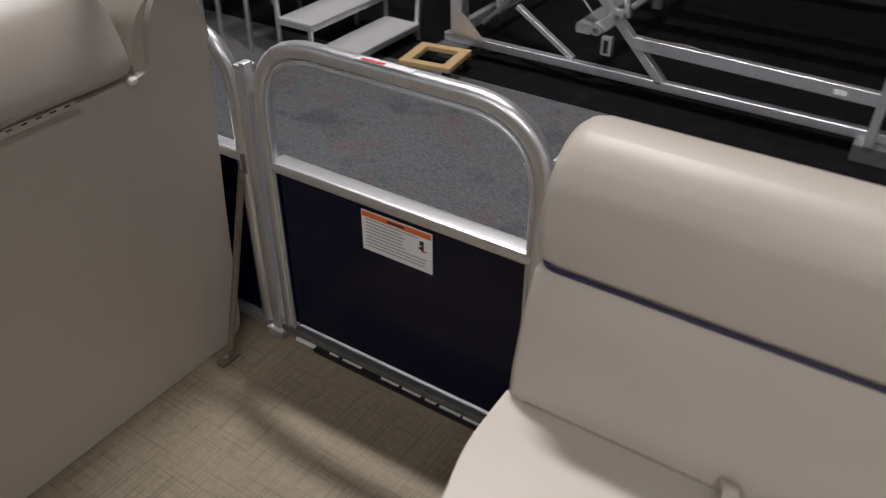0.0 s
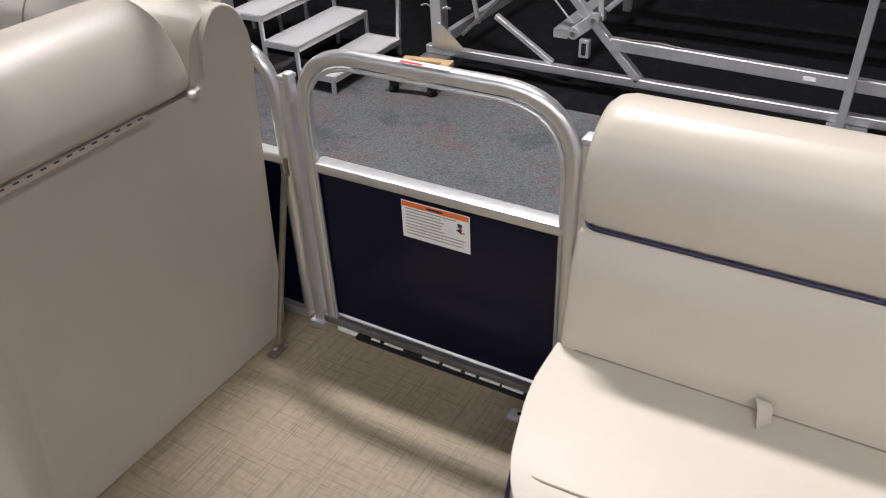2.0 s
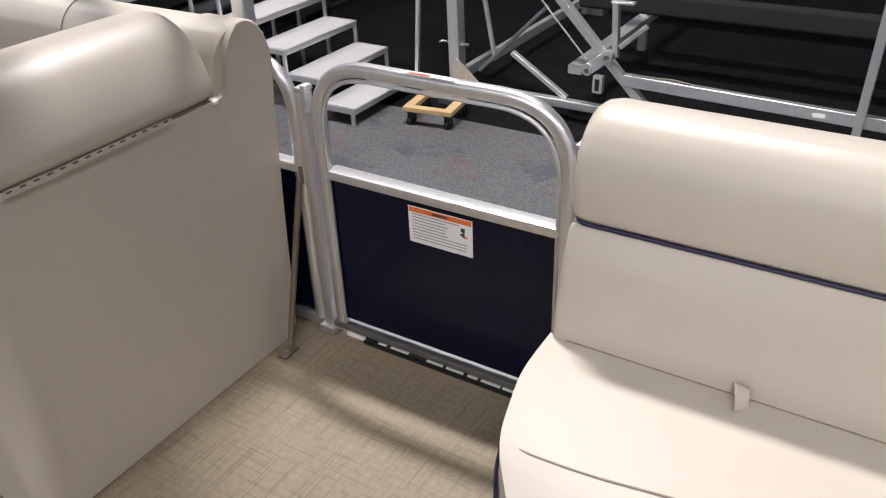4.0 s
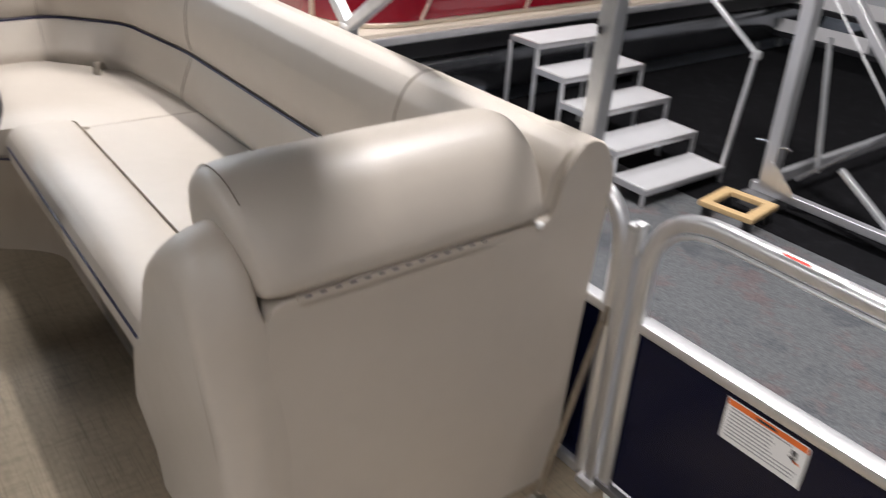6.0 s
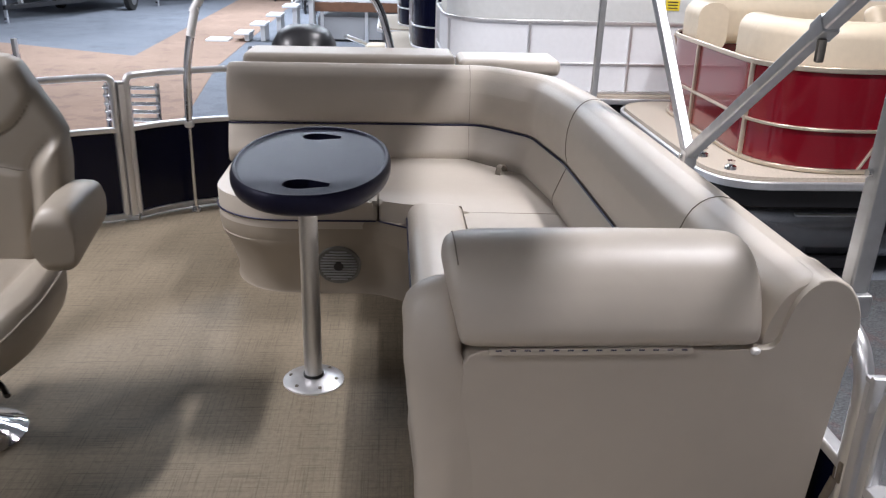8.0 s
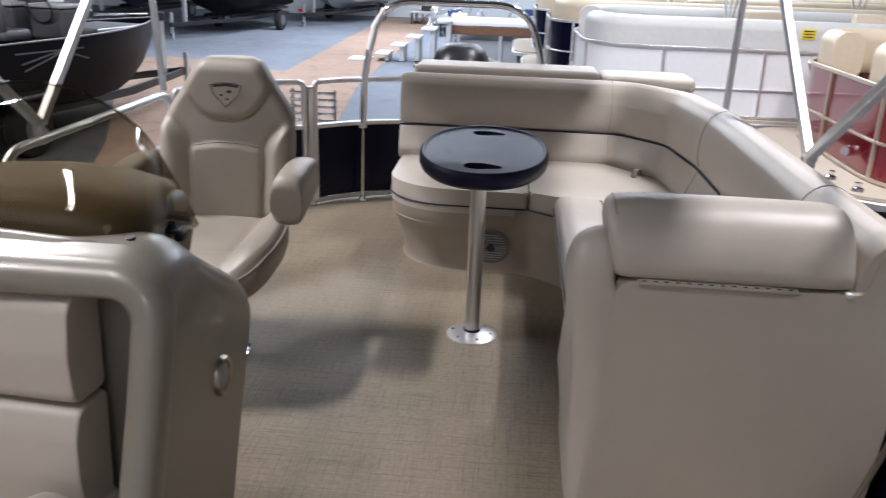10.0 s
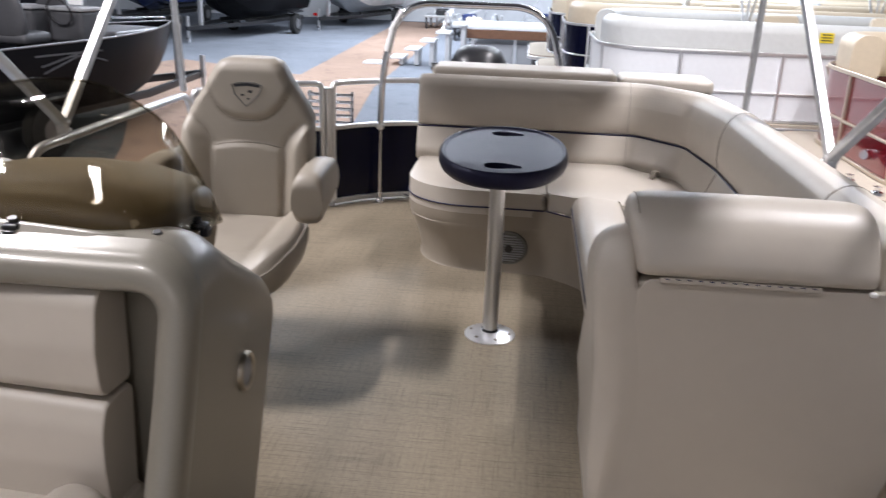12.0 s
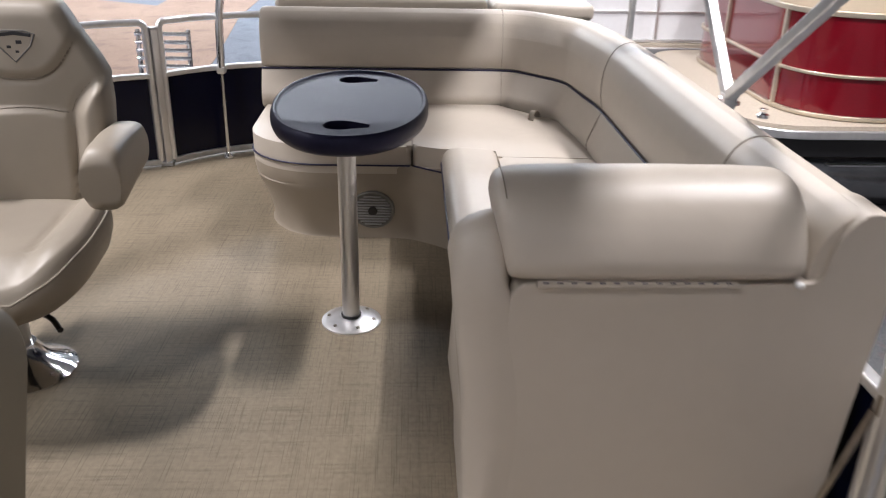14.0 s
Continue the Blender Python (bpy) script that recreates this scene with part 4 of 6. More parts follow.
def console():
    t = thing("helm_console", "champagne gelcoat helm console with a rounded front frame", "console")

    def shell(nm, rings, cap):
        bm = bmesh.new()
        rows = [[bm.verts.new(p) for p in ring] for ring in rings]
        for a, b in zip(rows, rows[1:]):
            for k in range(len(a) - 1):
                bm.faces.new((a[k], a[k + 1], b[k + 1], b[k]))
        if cap:
            bm.faces.new(rows[-1])
        return part(nm, bm, GEL, t, weighted=False, sharp=60)

    shell("body", [console_arch(s, 0.005) for s in (0.045, 0.09, 0.14, 0.20, 0.26, 0.34, 0.45, 0.6, 0.75, 0.88, 1.0)], True)
    # the rounded frame round the bench backs, rolling over into a hollow cove
    rim = [console_arch(0.060, 0.006), console_arch(0.050, 0.001), console_arch(0.03, 0.0), console_arch(0.0, 0.0)]
    for k in range(1, 13):
        a = math.pi * k / 12
        rim.append(console_arch(0.0, 0.040 * (1 - math.cos(a)), 0.038 * math.sin(a)))
    for k in range(1, 7):
        w = k / 6
        rim.append(console_arch(0.0, 0.080 + 0.030 * w, -0.080 * (1 - (1 - w) ** 2)))
    rim.append([Vector((-0.805, p.y, p.z)) for p in rim[-1]])
    shell("front_frame", rim, True)
    # a raised brow in front of the windscreen, turning back at its starboard end
    brow = fillet([(-0.665, -1.165, 0.775), (-0.700, -1.175, 0.838), (-0.758, -1.12, 0.848), (-0.762, -0.95, 0.842), (-0.750, -0.76, 0.834), (-0.780, -0.672, 0.818), (-0.90, -0.640, 0.786)], 0.075, 8)
    bm = bmesh.new()
    sweep(bm, brow, rrect(0.075, 0.040, 0.018, 4))
    part("brow", bm, GEL, t, sharp=70)
    # dash behind the screen
    bm = bmesh.new()
    rows = []
    for y, k, z in ((-0.662, 0.55, 0.855), (-0.675, 0.80, 0.890), (-0.72, 0.95, 0.918), (-0.80, 1.0, 0.936), (-0.95, 1.0, 0.946), (-1.10, 1.0, 0.938), (-1.21, 0.97, 0.918), (-1.30, 0.85, 0.882), (-1.345, 0.6, 0.845)):
        rows.append(oval((-0.99, y, (z + 0.70) / 2), (0.205 * k, 0, 0), (0, 0, (z - 0.70) / 2), 2.8, 24))
    loft(bm, rows)
    part("dash", bm, DASH, t, "tan dash hood under the windscreen")
    # steering wheel on the helm side
    hub = Vector((-1.20, -0.95, 0.735))
    ring = [hub + Vector((0, 0.17 * math.cos(a), 0)) + Vector((0.085, 0, 0.145)) * math.sin(a) for a in [2 * math.pi * i / 36 for i in range(36)]]
    bm = bmesh.new()
    sweep(bm, ring, disc(0.015, 8), closed=True, up=(1, 0, 0))
    wheel = part("steering_wheel", bm, BLACK, t, "black steering wheel")
    for a in (90, 210, 330):
        q = hub + Vector((0, 0.16 * math.cos(radians(a)), 0)) + Vector((0.085, 0, 0.145)) * 0.94 * math.sin(radians(a))
        tube("spoke", [hub + Vector((0.03, 0, -0.01)), q], 0.011, BLACK, wheel, n=6)
    bm = bmesh.new()
    cylinder(bm, hub + Vector((0.16, 0, -0.08)), hub, 0.04, 0.03, 16)
    part("hub", bm, BLACK, wheel)
    # courtesy light in the side
    c = Vector((-0.945, -0.5455, 0.470))
    bm = bmesh.new()
    loft(bm, [oval(c + Vector((0, d, 0)), (r, 0, 0), (0, 0, r), 2, 28) for d, r in ((-0.004, 0.050), (0.006, 0.050), (0.012, 0.045), (0.009, 0.038), (0.003, 0.037))])
    ring = part("side_ring", bm, CAP, t, "round chrome-rimmed courtesy light")
    bm = bmesh.new()
    loft(bm, [oval(c + Vector((0, d, 0)), (r, 0, 0), (0, 0, r), 2, 24) for d, r in ((-0.002, 0.037), (0.005, 0.035), (0.008, 0.024), (0.009, 0.008))])
    part("lens", bm, GREY_PLASTIC, ring)
    bm = bmesh.new()
    cylinder(bm, (-0.945, -0.565, 0.0), (-0.945, -0.565, 0.05), 0.018, n=10)
    part("foot", bm, BLACK, t)
    # a small knob on the starboard end
    bm = bmesh.new()
    cylinder(bm, (-0.685, -1.255, 0.842), (-0.685, -1.255, 0.872), 0.017, 0.013, 14)
    part("knob", bm, BLACK, t)


console()


def windscreen():
    t = thing("windscreen", "low smoked acrylic windscreen on the helm console", "windscreen")
    base = fillet([(-1.12, -0.648, 0.785), (-0.785, -0.636, 0.842), (-0.765, -0.95, 0.856), (-0.755, -1.285, 0.852), (-1.08, -1.335, 0.775)], 0.15, 10)
    base = run_path(base, 0.03)
    n = len(base)
    grid = []
    for i, p in enumerate(base):
        u = i / (n - 1)
        h = 0.30 * math.sin(math.pi * min(max(u, 0.0), 1.0)) ** 0.75 + 0.004
        lean = Vector((-0.75, -0.95 * (0.5 - u), 1.0))
        grid.append([p + Vector((lean.x * h * k * (0.75 + 0.25 * k), lean.y * h * k, h * k * (1.0 - 0.05 * k))) for k in (0, 0.25, 0.5, 0.75, 1.0)])
    bm = bmesh.new()
    rows = [[bm.verts.new(q) for q in col] for col in grid]
    for a, b in zip(rows, rows[1:]):
        for k in range(4):
            bm.faces.new((a[k], a[k + 1], b[k + 1], b[k]))
    pane = part("pane", bm, SMOKE, t, weighted=False, sharp=80)
    pane.modifiers.new("thick", "SOLIDIFY").thickness = 0.004
    tube("edge_trim", [g[-1] for g in grid], 0.0035, SMOKE, t, n=6)
    for x, y, z, turn in ((-0.975, -0.650, 0.822, 90), (-0.795, -0.662, 0.848, 50), (-0.770, -0.965, 0.866, 0), (-0.785, -1.262, 0.856, -50), (-0.97, -1.318, 0.820, -90)):
        spin = pose(0, 0, 0, 0, 0, turn)
        clip = part("clip", one_box((x, y, z), (0.044, 0.036, 0.014), 0.006, 3, spin), BLACK, t)
        part("clip_foot", one_box(Vector((x, y, z - 0.014)) + spin @ Vector((0.018, 0, 0)), (0.022, 0.030, 0.020), 0.005, 2, spin), BLACK, clip)
        bm = bmesh.new()
        cylinder(bm, (x, y, z + 0.005), (x + 0.004, y, z + 0.018), 0.012, 0.009, 12)
        part("thumb_screw", bm, BLACK, clip)


windscreen()


def bow_seat_starboard():
    t = thing("bow_lounge", "beige vinyl bow bench leaning on the helm console", "bench", "bow benches")
    t.matrix_basis = pose(-0.62, -0.58, 0, 0, 0, -5) @ pose(0.62, 0.58, 0)
    def pad(nm, prof, y0, y1):
        bm = bmesh.new()
        prof = [(p.x, p.y) for p in fillet([(a, b, 0) for a, b in prof], 0.016, 3, True)]
        rows = []
        mx = sum(p[0] for p in prof) / len(prof)
        mz = sum(p[1] for p in prof) / len(prof)
        w = y1 - y0
        for s, k in ((0.0, 0.93), (0.004, 0.975), (0.012, 0.995), (0.04, 1.0), (w / 2, 1.01), (w - 0.04, 1.0), (w - 0.012, 0.995), (w - 0.004, 0.975), (w, 0.93)):
            rows.append([(mx + (a - mx) * k, y0 + s, mz + (b - mz) * k) for a, b in prof])
        loft(bm, rows)
        return part(nm, bm, VINYL, t, sharp=70)
    pad("upper_back_pad", [(-0.668, 0.522), (-0.650, 0.545), (-0.645, 0.640), (-0.662, 0.738), (-0.684, 0.766), (-0.775, 0.764), (-0.765, 0.522)], -1.515, -0.757)
    pad("lower_back_pad", [(-0.650, 0.22), (-0.632, 0.36), (-0.638, 0.455), (-0.658, 0.506), (-0.69, 0.514), (-0.765, 0.514), (-0.745, 0.22)], -1.515, -0.755)
    bm = bmesh.new()
    prism(bm, smooth_loop([(-0.78, -1.50), (-0.78, -0.74), (0.9, -0.74), (0.9, -1.50)], 0.05), 0.16, 0.266, 0.04, 4, "xy")
    part("seat_cushion", bm, VINYL, t, sharp=70)
    bm = bmesh.new()
    prof = [(-0.86, 0.20), (-0.865, 0.32), (-0.83, 0.362), (-0.77, 0.367), (-0.715, 0.335), (-0.70, 0.27), (-0.71, 0.20)]
    prof = [(p.x, p.y) for p in fillet([(a, b, 0) for a, b in prof], 0.04, 3, True)]
    rows = [[(x, -0.78 + (a + 0.78) * k, 0.29 + (b - 0.29) * k) for a, b in prof] for x, k in ((-0.60, 0.7), (-0.59, 0.88), (-0.57, 0.97), (-0.53, 1.0), (0.9, 1.0))]
    loft(bm, rows)
    part("seat_roll", bm, VINYL, t, sharp=70)
    bm = bmesh.new()
    rbox(bm, (0.07, -1.10, 0.10), (1.66, 0.70, 0.20), 0.02)
    part("base", bm, VINYL_DARK, t)
    # side back along the fence
    bm = bmesh.new()
    rbox(bm, (0.13, -1.53, 0.56), (1.50, 0.10, 0.52), 0.04, 4)
    part("side_back_pad", bm, VINYL, t)


bow_seat_starboard()


# ---- helm chair ----
def chair():
    t = thing("helm_chair", "beige vinyl swivel helm chair with bolsters on a steel pedestal", "chair", at=(-1.95, -0.978, 0), rz=2)
    t.scale = (1.05, 1.07, 0.97)
    bm = bmesh.new()
    loft(bm, [oval((0, 0, z), (r, 0, 0), (0, r, 0), 2, 32) for z, r in ((0, 0.145), (0.006, 0.145), (0.02, 0.125), (0.05, 0.075), (0.09, 0.052), (0.10, 0.048))])
    base = part("pedestal_base", bm, CHROME, t)
    for k in range(6):
        a = radians(60 * k)
        bm = bmesh.new()
        cylinder(bm, (0.118 * math.cos(a), 0.118 * math.sin(a), 0.018), (0.118 * math.cos(a), 0.118 * math.sin(a), 0.027), 0.008, 0.006, 10)
        part("bolt", bm, STEEL, base)
    bm = bmesh.new()
    cylinder(bm, (0, 0, 0.09), (0, 0, 0.27), 0.037, n=20)
    part("post", bm, ALU, t)
    part("slide_plate", one_box((-0.02, 0, 0.265), (0.26, 0.22, 0.03), 0.006), BLACK, t)
    tube("lever", fillet([(0.06, 0.06, 0.262), (0.12, 0.16, 0.255), (0.18, 0.20, 0.25)], 0.03, 4), 0.008, BLACK, t, n=8)
    # seat: a dished cushion with rising side bolsters over a tapered tub
    def ease(a, b, v):
        v = min(max((v - a) / (b - a), 0.0), 1.0)
        return v * v * (3 - 2 * v)

    def rim(a, k):
        c, s = math.cos(a), math.sin(a)
        q = (abs(c) ** 3 + abs(s) ** 3) ** (-1 / 3)
        return 0.295 * k * c * q, 0.272 * k * s * q

    def top_z(x, y, k):
        side = ease(0.135, 0.205, abs(y))
        z = 0.468 + 0.050 * side * (0.30 + 0.70 * ease(0.34, -0.25, x)) - 0.055 * ease(0.13, 0.31, x)
        z -= 0.007 * math.exp(-((abs(y) - 0.138) / 0.008) ** 2) + 0.005 * math.exp(-((x - 0.13 + abs(y) ** 2 * 1.2) / 0.008) ** 2)
        return z - 0.032 * ease(0.88, 1.0, k) ** 2

    turns = [2 * math.pi * i / 64 for i in range(64)]
    rings = []
    for k in (0.03, 0.12, 0.22, 0.32, 0.40, 0.46, 0.50, 0.54, 0.58, 0.64, 0.70, 0.76, 0.82, 0.88, 0.92, 0.96, 0.985, 1.0):
        rings.append([(*rim(a, k), top_z(*rim(a, k), k)) for a in turns])
    for w, k in ((0.12, 1.012), (0.28, 1.005), (0.46, 0.965), (0.64, 0.88), (0.80, 0.76), (0.92, 0.62), (1.0, 0.46)):
        rings.append([(*rim(a, k), top_z(*rim(a, 1.0), 1.0) * (1 - w) + 0.262 * w) for a in turns])
    bm = bmesh.new()
    loft(bm, rings)
    part("seat", bm, VINYL_CHAIR, t, sharp=75)
    edge = [(*rim(a, 0.985), top_z(*rim(a, 0.985), 0.985) + 0.002) for a in turns]
    bm = bmesh.new()
    sweep(bm, edge, disc(0.0032, 6), closed=True)
    part("seat_piping", bm, VINYL_CHAIR, t)

    # backrest: one sculpted shell with head pad, lumbar pad and side bolsters
    def back_x(z):
        return -0.275 - 0.20 * (z - 0.45)

    def half(z):
        steps = ((0.44, 0.195), (0.52, 0.232), (0.62, 0.244), (0.76, 0.248), (0.85, 0.240), (0.90, 0.216), (0.98, 0.165), (1.04, 0.132), (1.062, 0.116), (1.074, 0.085))
        for (a, ha), (b, hb) in zip(steps, steps[1:]):
            if a <= z <= b:
                return ha + (hb - ha) * (z - a) / (b - a)
        return 0.085

    def bolster_in(z):
        return 0.132 + 0.10 * max(0.0, (z - 0.72) / 0.14) ** 2

    def arch(u):
        return 0.752 - 1.1 * u * u

    def head_low(u):
        return 0.836 + 0.125 * (u / 0.155) ** 3.0

    def relief(y, z):
        u, h = abs(y), half(z)
        e = min(max((h - u) / 0.045, 0.0), 1.0)
        top = min(max((1.076 - z) / 0.050, 0.0), 1.0)
        d = -0.055 + 0.060 * math.sqrt(1 - (1 - e) ** 2) * math.sqrt(max(1 - (1 - top) ** 2, 0.02))
        b, low = bolster_in(z), 1 - ease(0.80, 0.875, z)
        d += 0.050 * ease(b, b + 0.060, u) * low * ease(0.44, 0.50, z)
        d -= 0.010 * math.exp(-((u - b) / 0.008) ** 2) * low
        if u < b:
            d += 0.012 * ease(-0.012, 0.012, arch(u) - z) - 0.006 * math.exp(-((z - arch(u)) / 0.007) ** 2)
        if u < 0.17:
            d += 0.020 * ease(-0.004, 0.030, z - head_low(u)) - 0.006 * math.exp(-((z - head_low(u)) / 0.008) ** 2)
        return d

    rows = []
    heights = [0.44 + 0.012 * i for i in range(52)] + [1.058, 1.064, 1.069, 1.073, 1.0755]
    for z in heights:
        h = half(z)
        ring = [(back_x(z) + relief(h * (j / 30 - 1), z), h * (j / 30 - 1), z) for j in range(61)]
        ring += [(back_x(z) - 0.055 - 0.045 * math.sin(math.pi * j / 12), h * math.cos(math.pi * j / 12), z) for j in range(1, 12)]
        rows.append(ring)
    bm = bmesh.new()
    loft(bm, rows)
    part("backrest", bm, VINYL_CHAIR, t, sharp=75)
    us = [0.15 * (j / 12 - 1) for j in range(25)]
    tube("head_seam", [(back_x(head_low(abs(u))) + relief(u, head_low(abs(u))) + 0.0022, u, head_low(abs(u))) for u in us], 0.0032, SEAM, t, n=6)
    us = [0.125 * (j / 10 - 1) for j in range(21)]
    tube("lumbar_seam", [(back_x(arch(abs(u))) + relief(u, arch(abs(u))) + 0.0018, u, arch(abs(u))) for u in us], 0.0026, SEAM, t, n=6)
    for s in (-1, 1):
        zs = [0.50 + 0.03 * j for j in range(12)]
        tube("bolster_seam", [(back_x(z) + relief(s * bolster_in(z), z) + 0.001, s * bolster_in(z), z) for z in zs], 0.0018, SEAM, t, n=6)
    # badge on the head pad: a plain embossed shield
    z0 = 0.945
    shield = [(-0.056, 0.030), (-0.03, 0.040), (0.03, 0.040), (0.056, 0.030), (0.044, -0.005), (0.0, -0.052), (-0.044, -0.005)]
    face = [(back_x(z0 + b) + relief(a, z0 + b) + 0.0015, a, z0 + b) for a, b in shield]
    bm = bmesh.new()
    sweep(bm, face, disc(0.0024, 6), closed=True, up=(1, 0, 0))
    badge = part("badge", bm, GREY_INK, t, "grey stitched shield outline")
    bar = [(back_x(z0 + b) + relief(a, z0 + b) + 0.0012, a, z0 + b) for a, b in ((-0.046, 0.027), (0.0, 0.033), (0.046, 0.027))]
    bm = bmesh.new()
    sweep(bm, bar, rrect(0.003, 0.011, 0.001, 1))
    part("badge_bar", bm, INK_DARK, badge)
    for a, b, w in ((0.012, 0.006, 0.016), (-0.016, -0.008, 0.012), (0.006, -0.022, 0.010)):
        part("badge_mark", one_box((back_x(z0 + b) + relief(a, z0 + b), a, z0 + b), (0.003, w, w * 0.7), 0.001, 1), INK_DARK, badge)
    # arms
    for s in (-1, 1):
        bm = bmesh.new()
        rows = []
        for x, z, hz in ((-0.33, 0.635, 0.05), (-0.32, 0.635, 0.075), (-0.20, 0.628, 0.090), (-0.08, 0.612, 0.098), (-0.045, 0.607, 0.088), (-0.025, 0.605, 0.050)):
            rows.append(oval((x, s * 0.285, z), (0, 0.054, 0), (0, 0, hz), 3.4, 20))
        loft(bm, rows)
        part("armrest", bm, VINYL_CHAIR, t, sharp=70)
        bm = bmesh.new()
        cylinder(bm, (-0.30, s * 0.20, 0.62), (-0.30, s * 0.26, 0.62), 0.02, n=12)
        part("arm_pivot", bm, BLACK, t)


chair()


# ---- bimini frame ----
def strut(name, a, b, parent, size=0.032, mat=None):
    bm = bmesh.new()
    sweep(bm, [a, b], rrect(size, size, 0.006), up=(0, 1, 0))
    return part(name, bm, mat or ALU_DULL, parent)


bimini = thing("bimini", "raised aluminium sunshade frame clamped to the rails, its dark canvas added out of view for shade", "sunshade")


def bimini_side(y, t, post_x, hinge, fore, aft, rear):
    """One side of the frame: a post, two struts that spread from a hinge on the rail, and a rear post."""
    lean = 0.036
    p = strut("post", (post_x, y, 0.745), (post_x + lean * 1.455, y, 2.20), t, 0.040)
    for z in (0.77, 1.02):
        bm = bmesh.new()
        cylinder(bm, (post_x + (z - 0.745) * lean, y - 0.03, z), (post_x + (z - 0.745) * lean, y + 0.03, z), 0.008, n=10)
        part("bolt", bm, CHROME, p)
    part("post_bracket", one_box((post_x, y, 0.755), (0.07, 0.05, 0.05), 0.008), ALU, t)
    h = Vector((hinge[0], y, hinge[1]))
    strut("strut", h, (aft[0], y, aft[1]), t, 0.034)
    front = strut("strut", h, (fore[0], y, fore[1]), t, 0.034)
    part("hinge_block", one_box((h.x, y, h.z - 0.012), (0.05, 0.044, 0.055), 0.012), ALU, t)
    bm = bmesh.new()
    cylinder(bm, (h.x, y - 0.028, h.z - 0.006), (h.x, y + 0.028, h.z - 0.006), 0.009, n=10)
    part("hinge_pin", bm, CHROME, t)
    part("rail_clamp", one_box((h.x, y - 0.002, h.z - 0.052), (0.045, 0.042, 0.05), 0.01), ALU_DULL, t)
    q = h.lerp(Vector((fore[0], y, fore[1])), 0.345)
    turn = pose(0, 0, 0, 0, -math.degrees(math.atan2(fore[1] - hinge[1], fore[0] - hinge[0])), 0)
    part("slider", one_box(q, (0.055, 0.042, 0.046), 0.008, 2, turn), ALU_DULL, front)
    part("slider_hook", one_box(q + Vector((0.012, -0.006, -0.045)), (0.014, 0.02, 0.05), 0.005), STEEL, front)
    strut("rear_post", (rear[0], y, 0.745), (rear[1], y, 2.0), t, 0.028)


bimini_side(PORT + 0.03, bimini, -1.250, (-2.222, 0.803), (-0.27, 2.10), (-3.62, 2.05), (-3.475, -3.40))
bimini_side(STAR - 0.03, bimini, -1.325, (-2.207, 0.780), (-0.63, 2.10), (-3.55, 2.05), (-3.345, -3.22))

def bimini_top(t):
    """Taut canvas added over the frame, out of view, to shade the deck, with bows across and a hanging hem."""
    y0, y1 = STAR + 0.08, PORT + 0.06
    xs = [-3.62 + 3.44 * i / 12 for i in range(13)]
    bm = bmesh.new()
    rows = []
    for i, x in enumerate(xs):
        u = i / 12
        crown = 2.25 - 0.10 * (2 * u - 1) ** 2
        rows.append([bm.verts.new((x, y0 + (y1 - y0) * v, crown + 0.10 * (1 - (2 * v - 1) ** 4) - 0.10)) for v in [j / 16 for j in range(17)]])
    for a, b in zip(rows, rows[1:]):
        for k in range(16):
            bm.faces.new((a[k], b[k], b[k + 1], a[k + 1]))
    canvas = part("canvas", bm, CANVAS, t, weighted=False, sharp=80)
    sol = canvas.modifiers.new("thick", "SOLIDIFY")
    sol.thickness = 0.006
    for x, z in ((-3.58, 2.12), (-2.02, 2.22), (-0.22, 2.12)):
        tube("bow", fillet([(x, y0 + 0.03, z - 0.08), (x, y0 + 0.05, z), (x, y1 - 0.05, z), (x, y1 - 0.03, z - 0.08)], 0.06, 5), 0.012, ALU_DULL, t, n=8)


bimini_top(bimini)

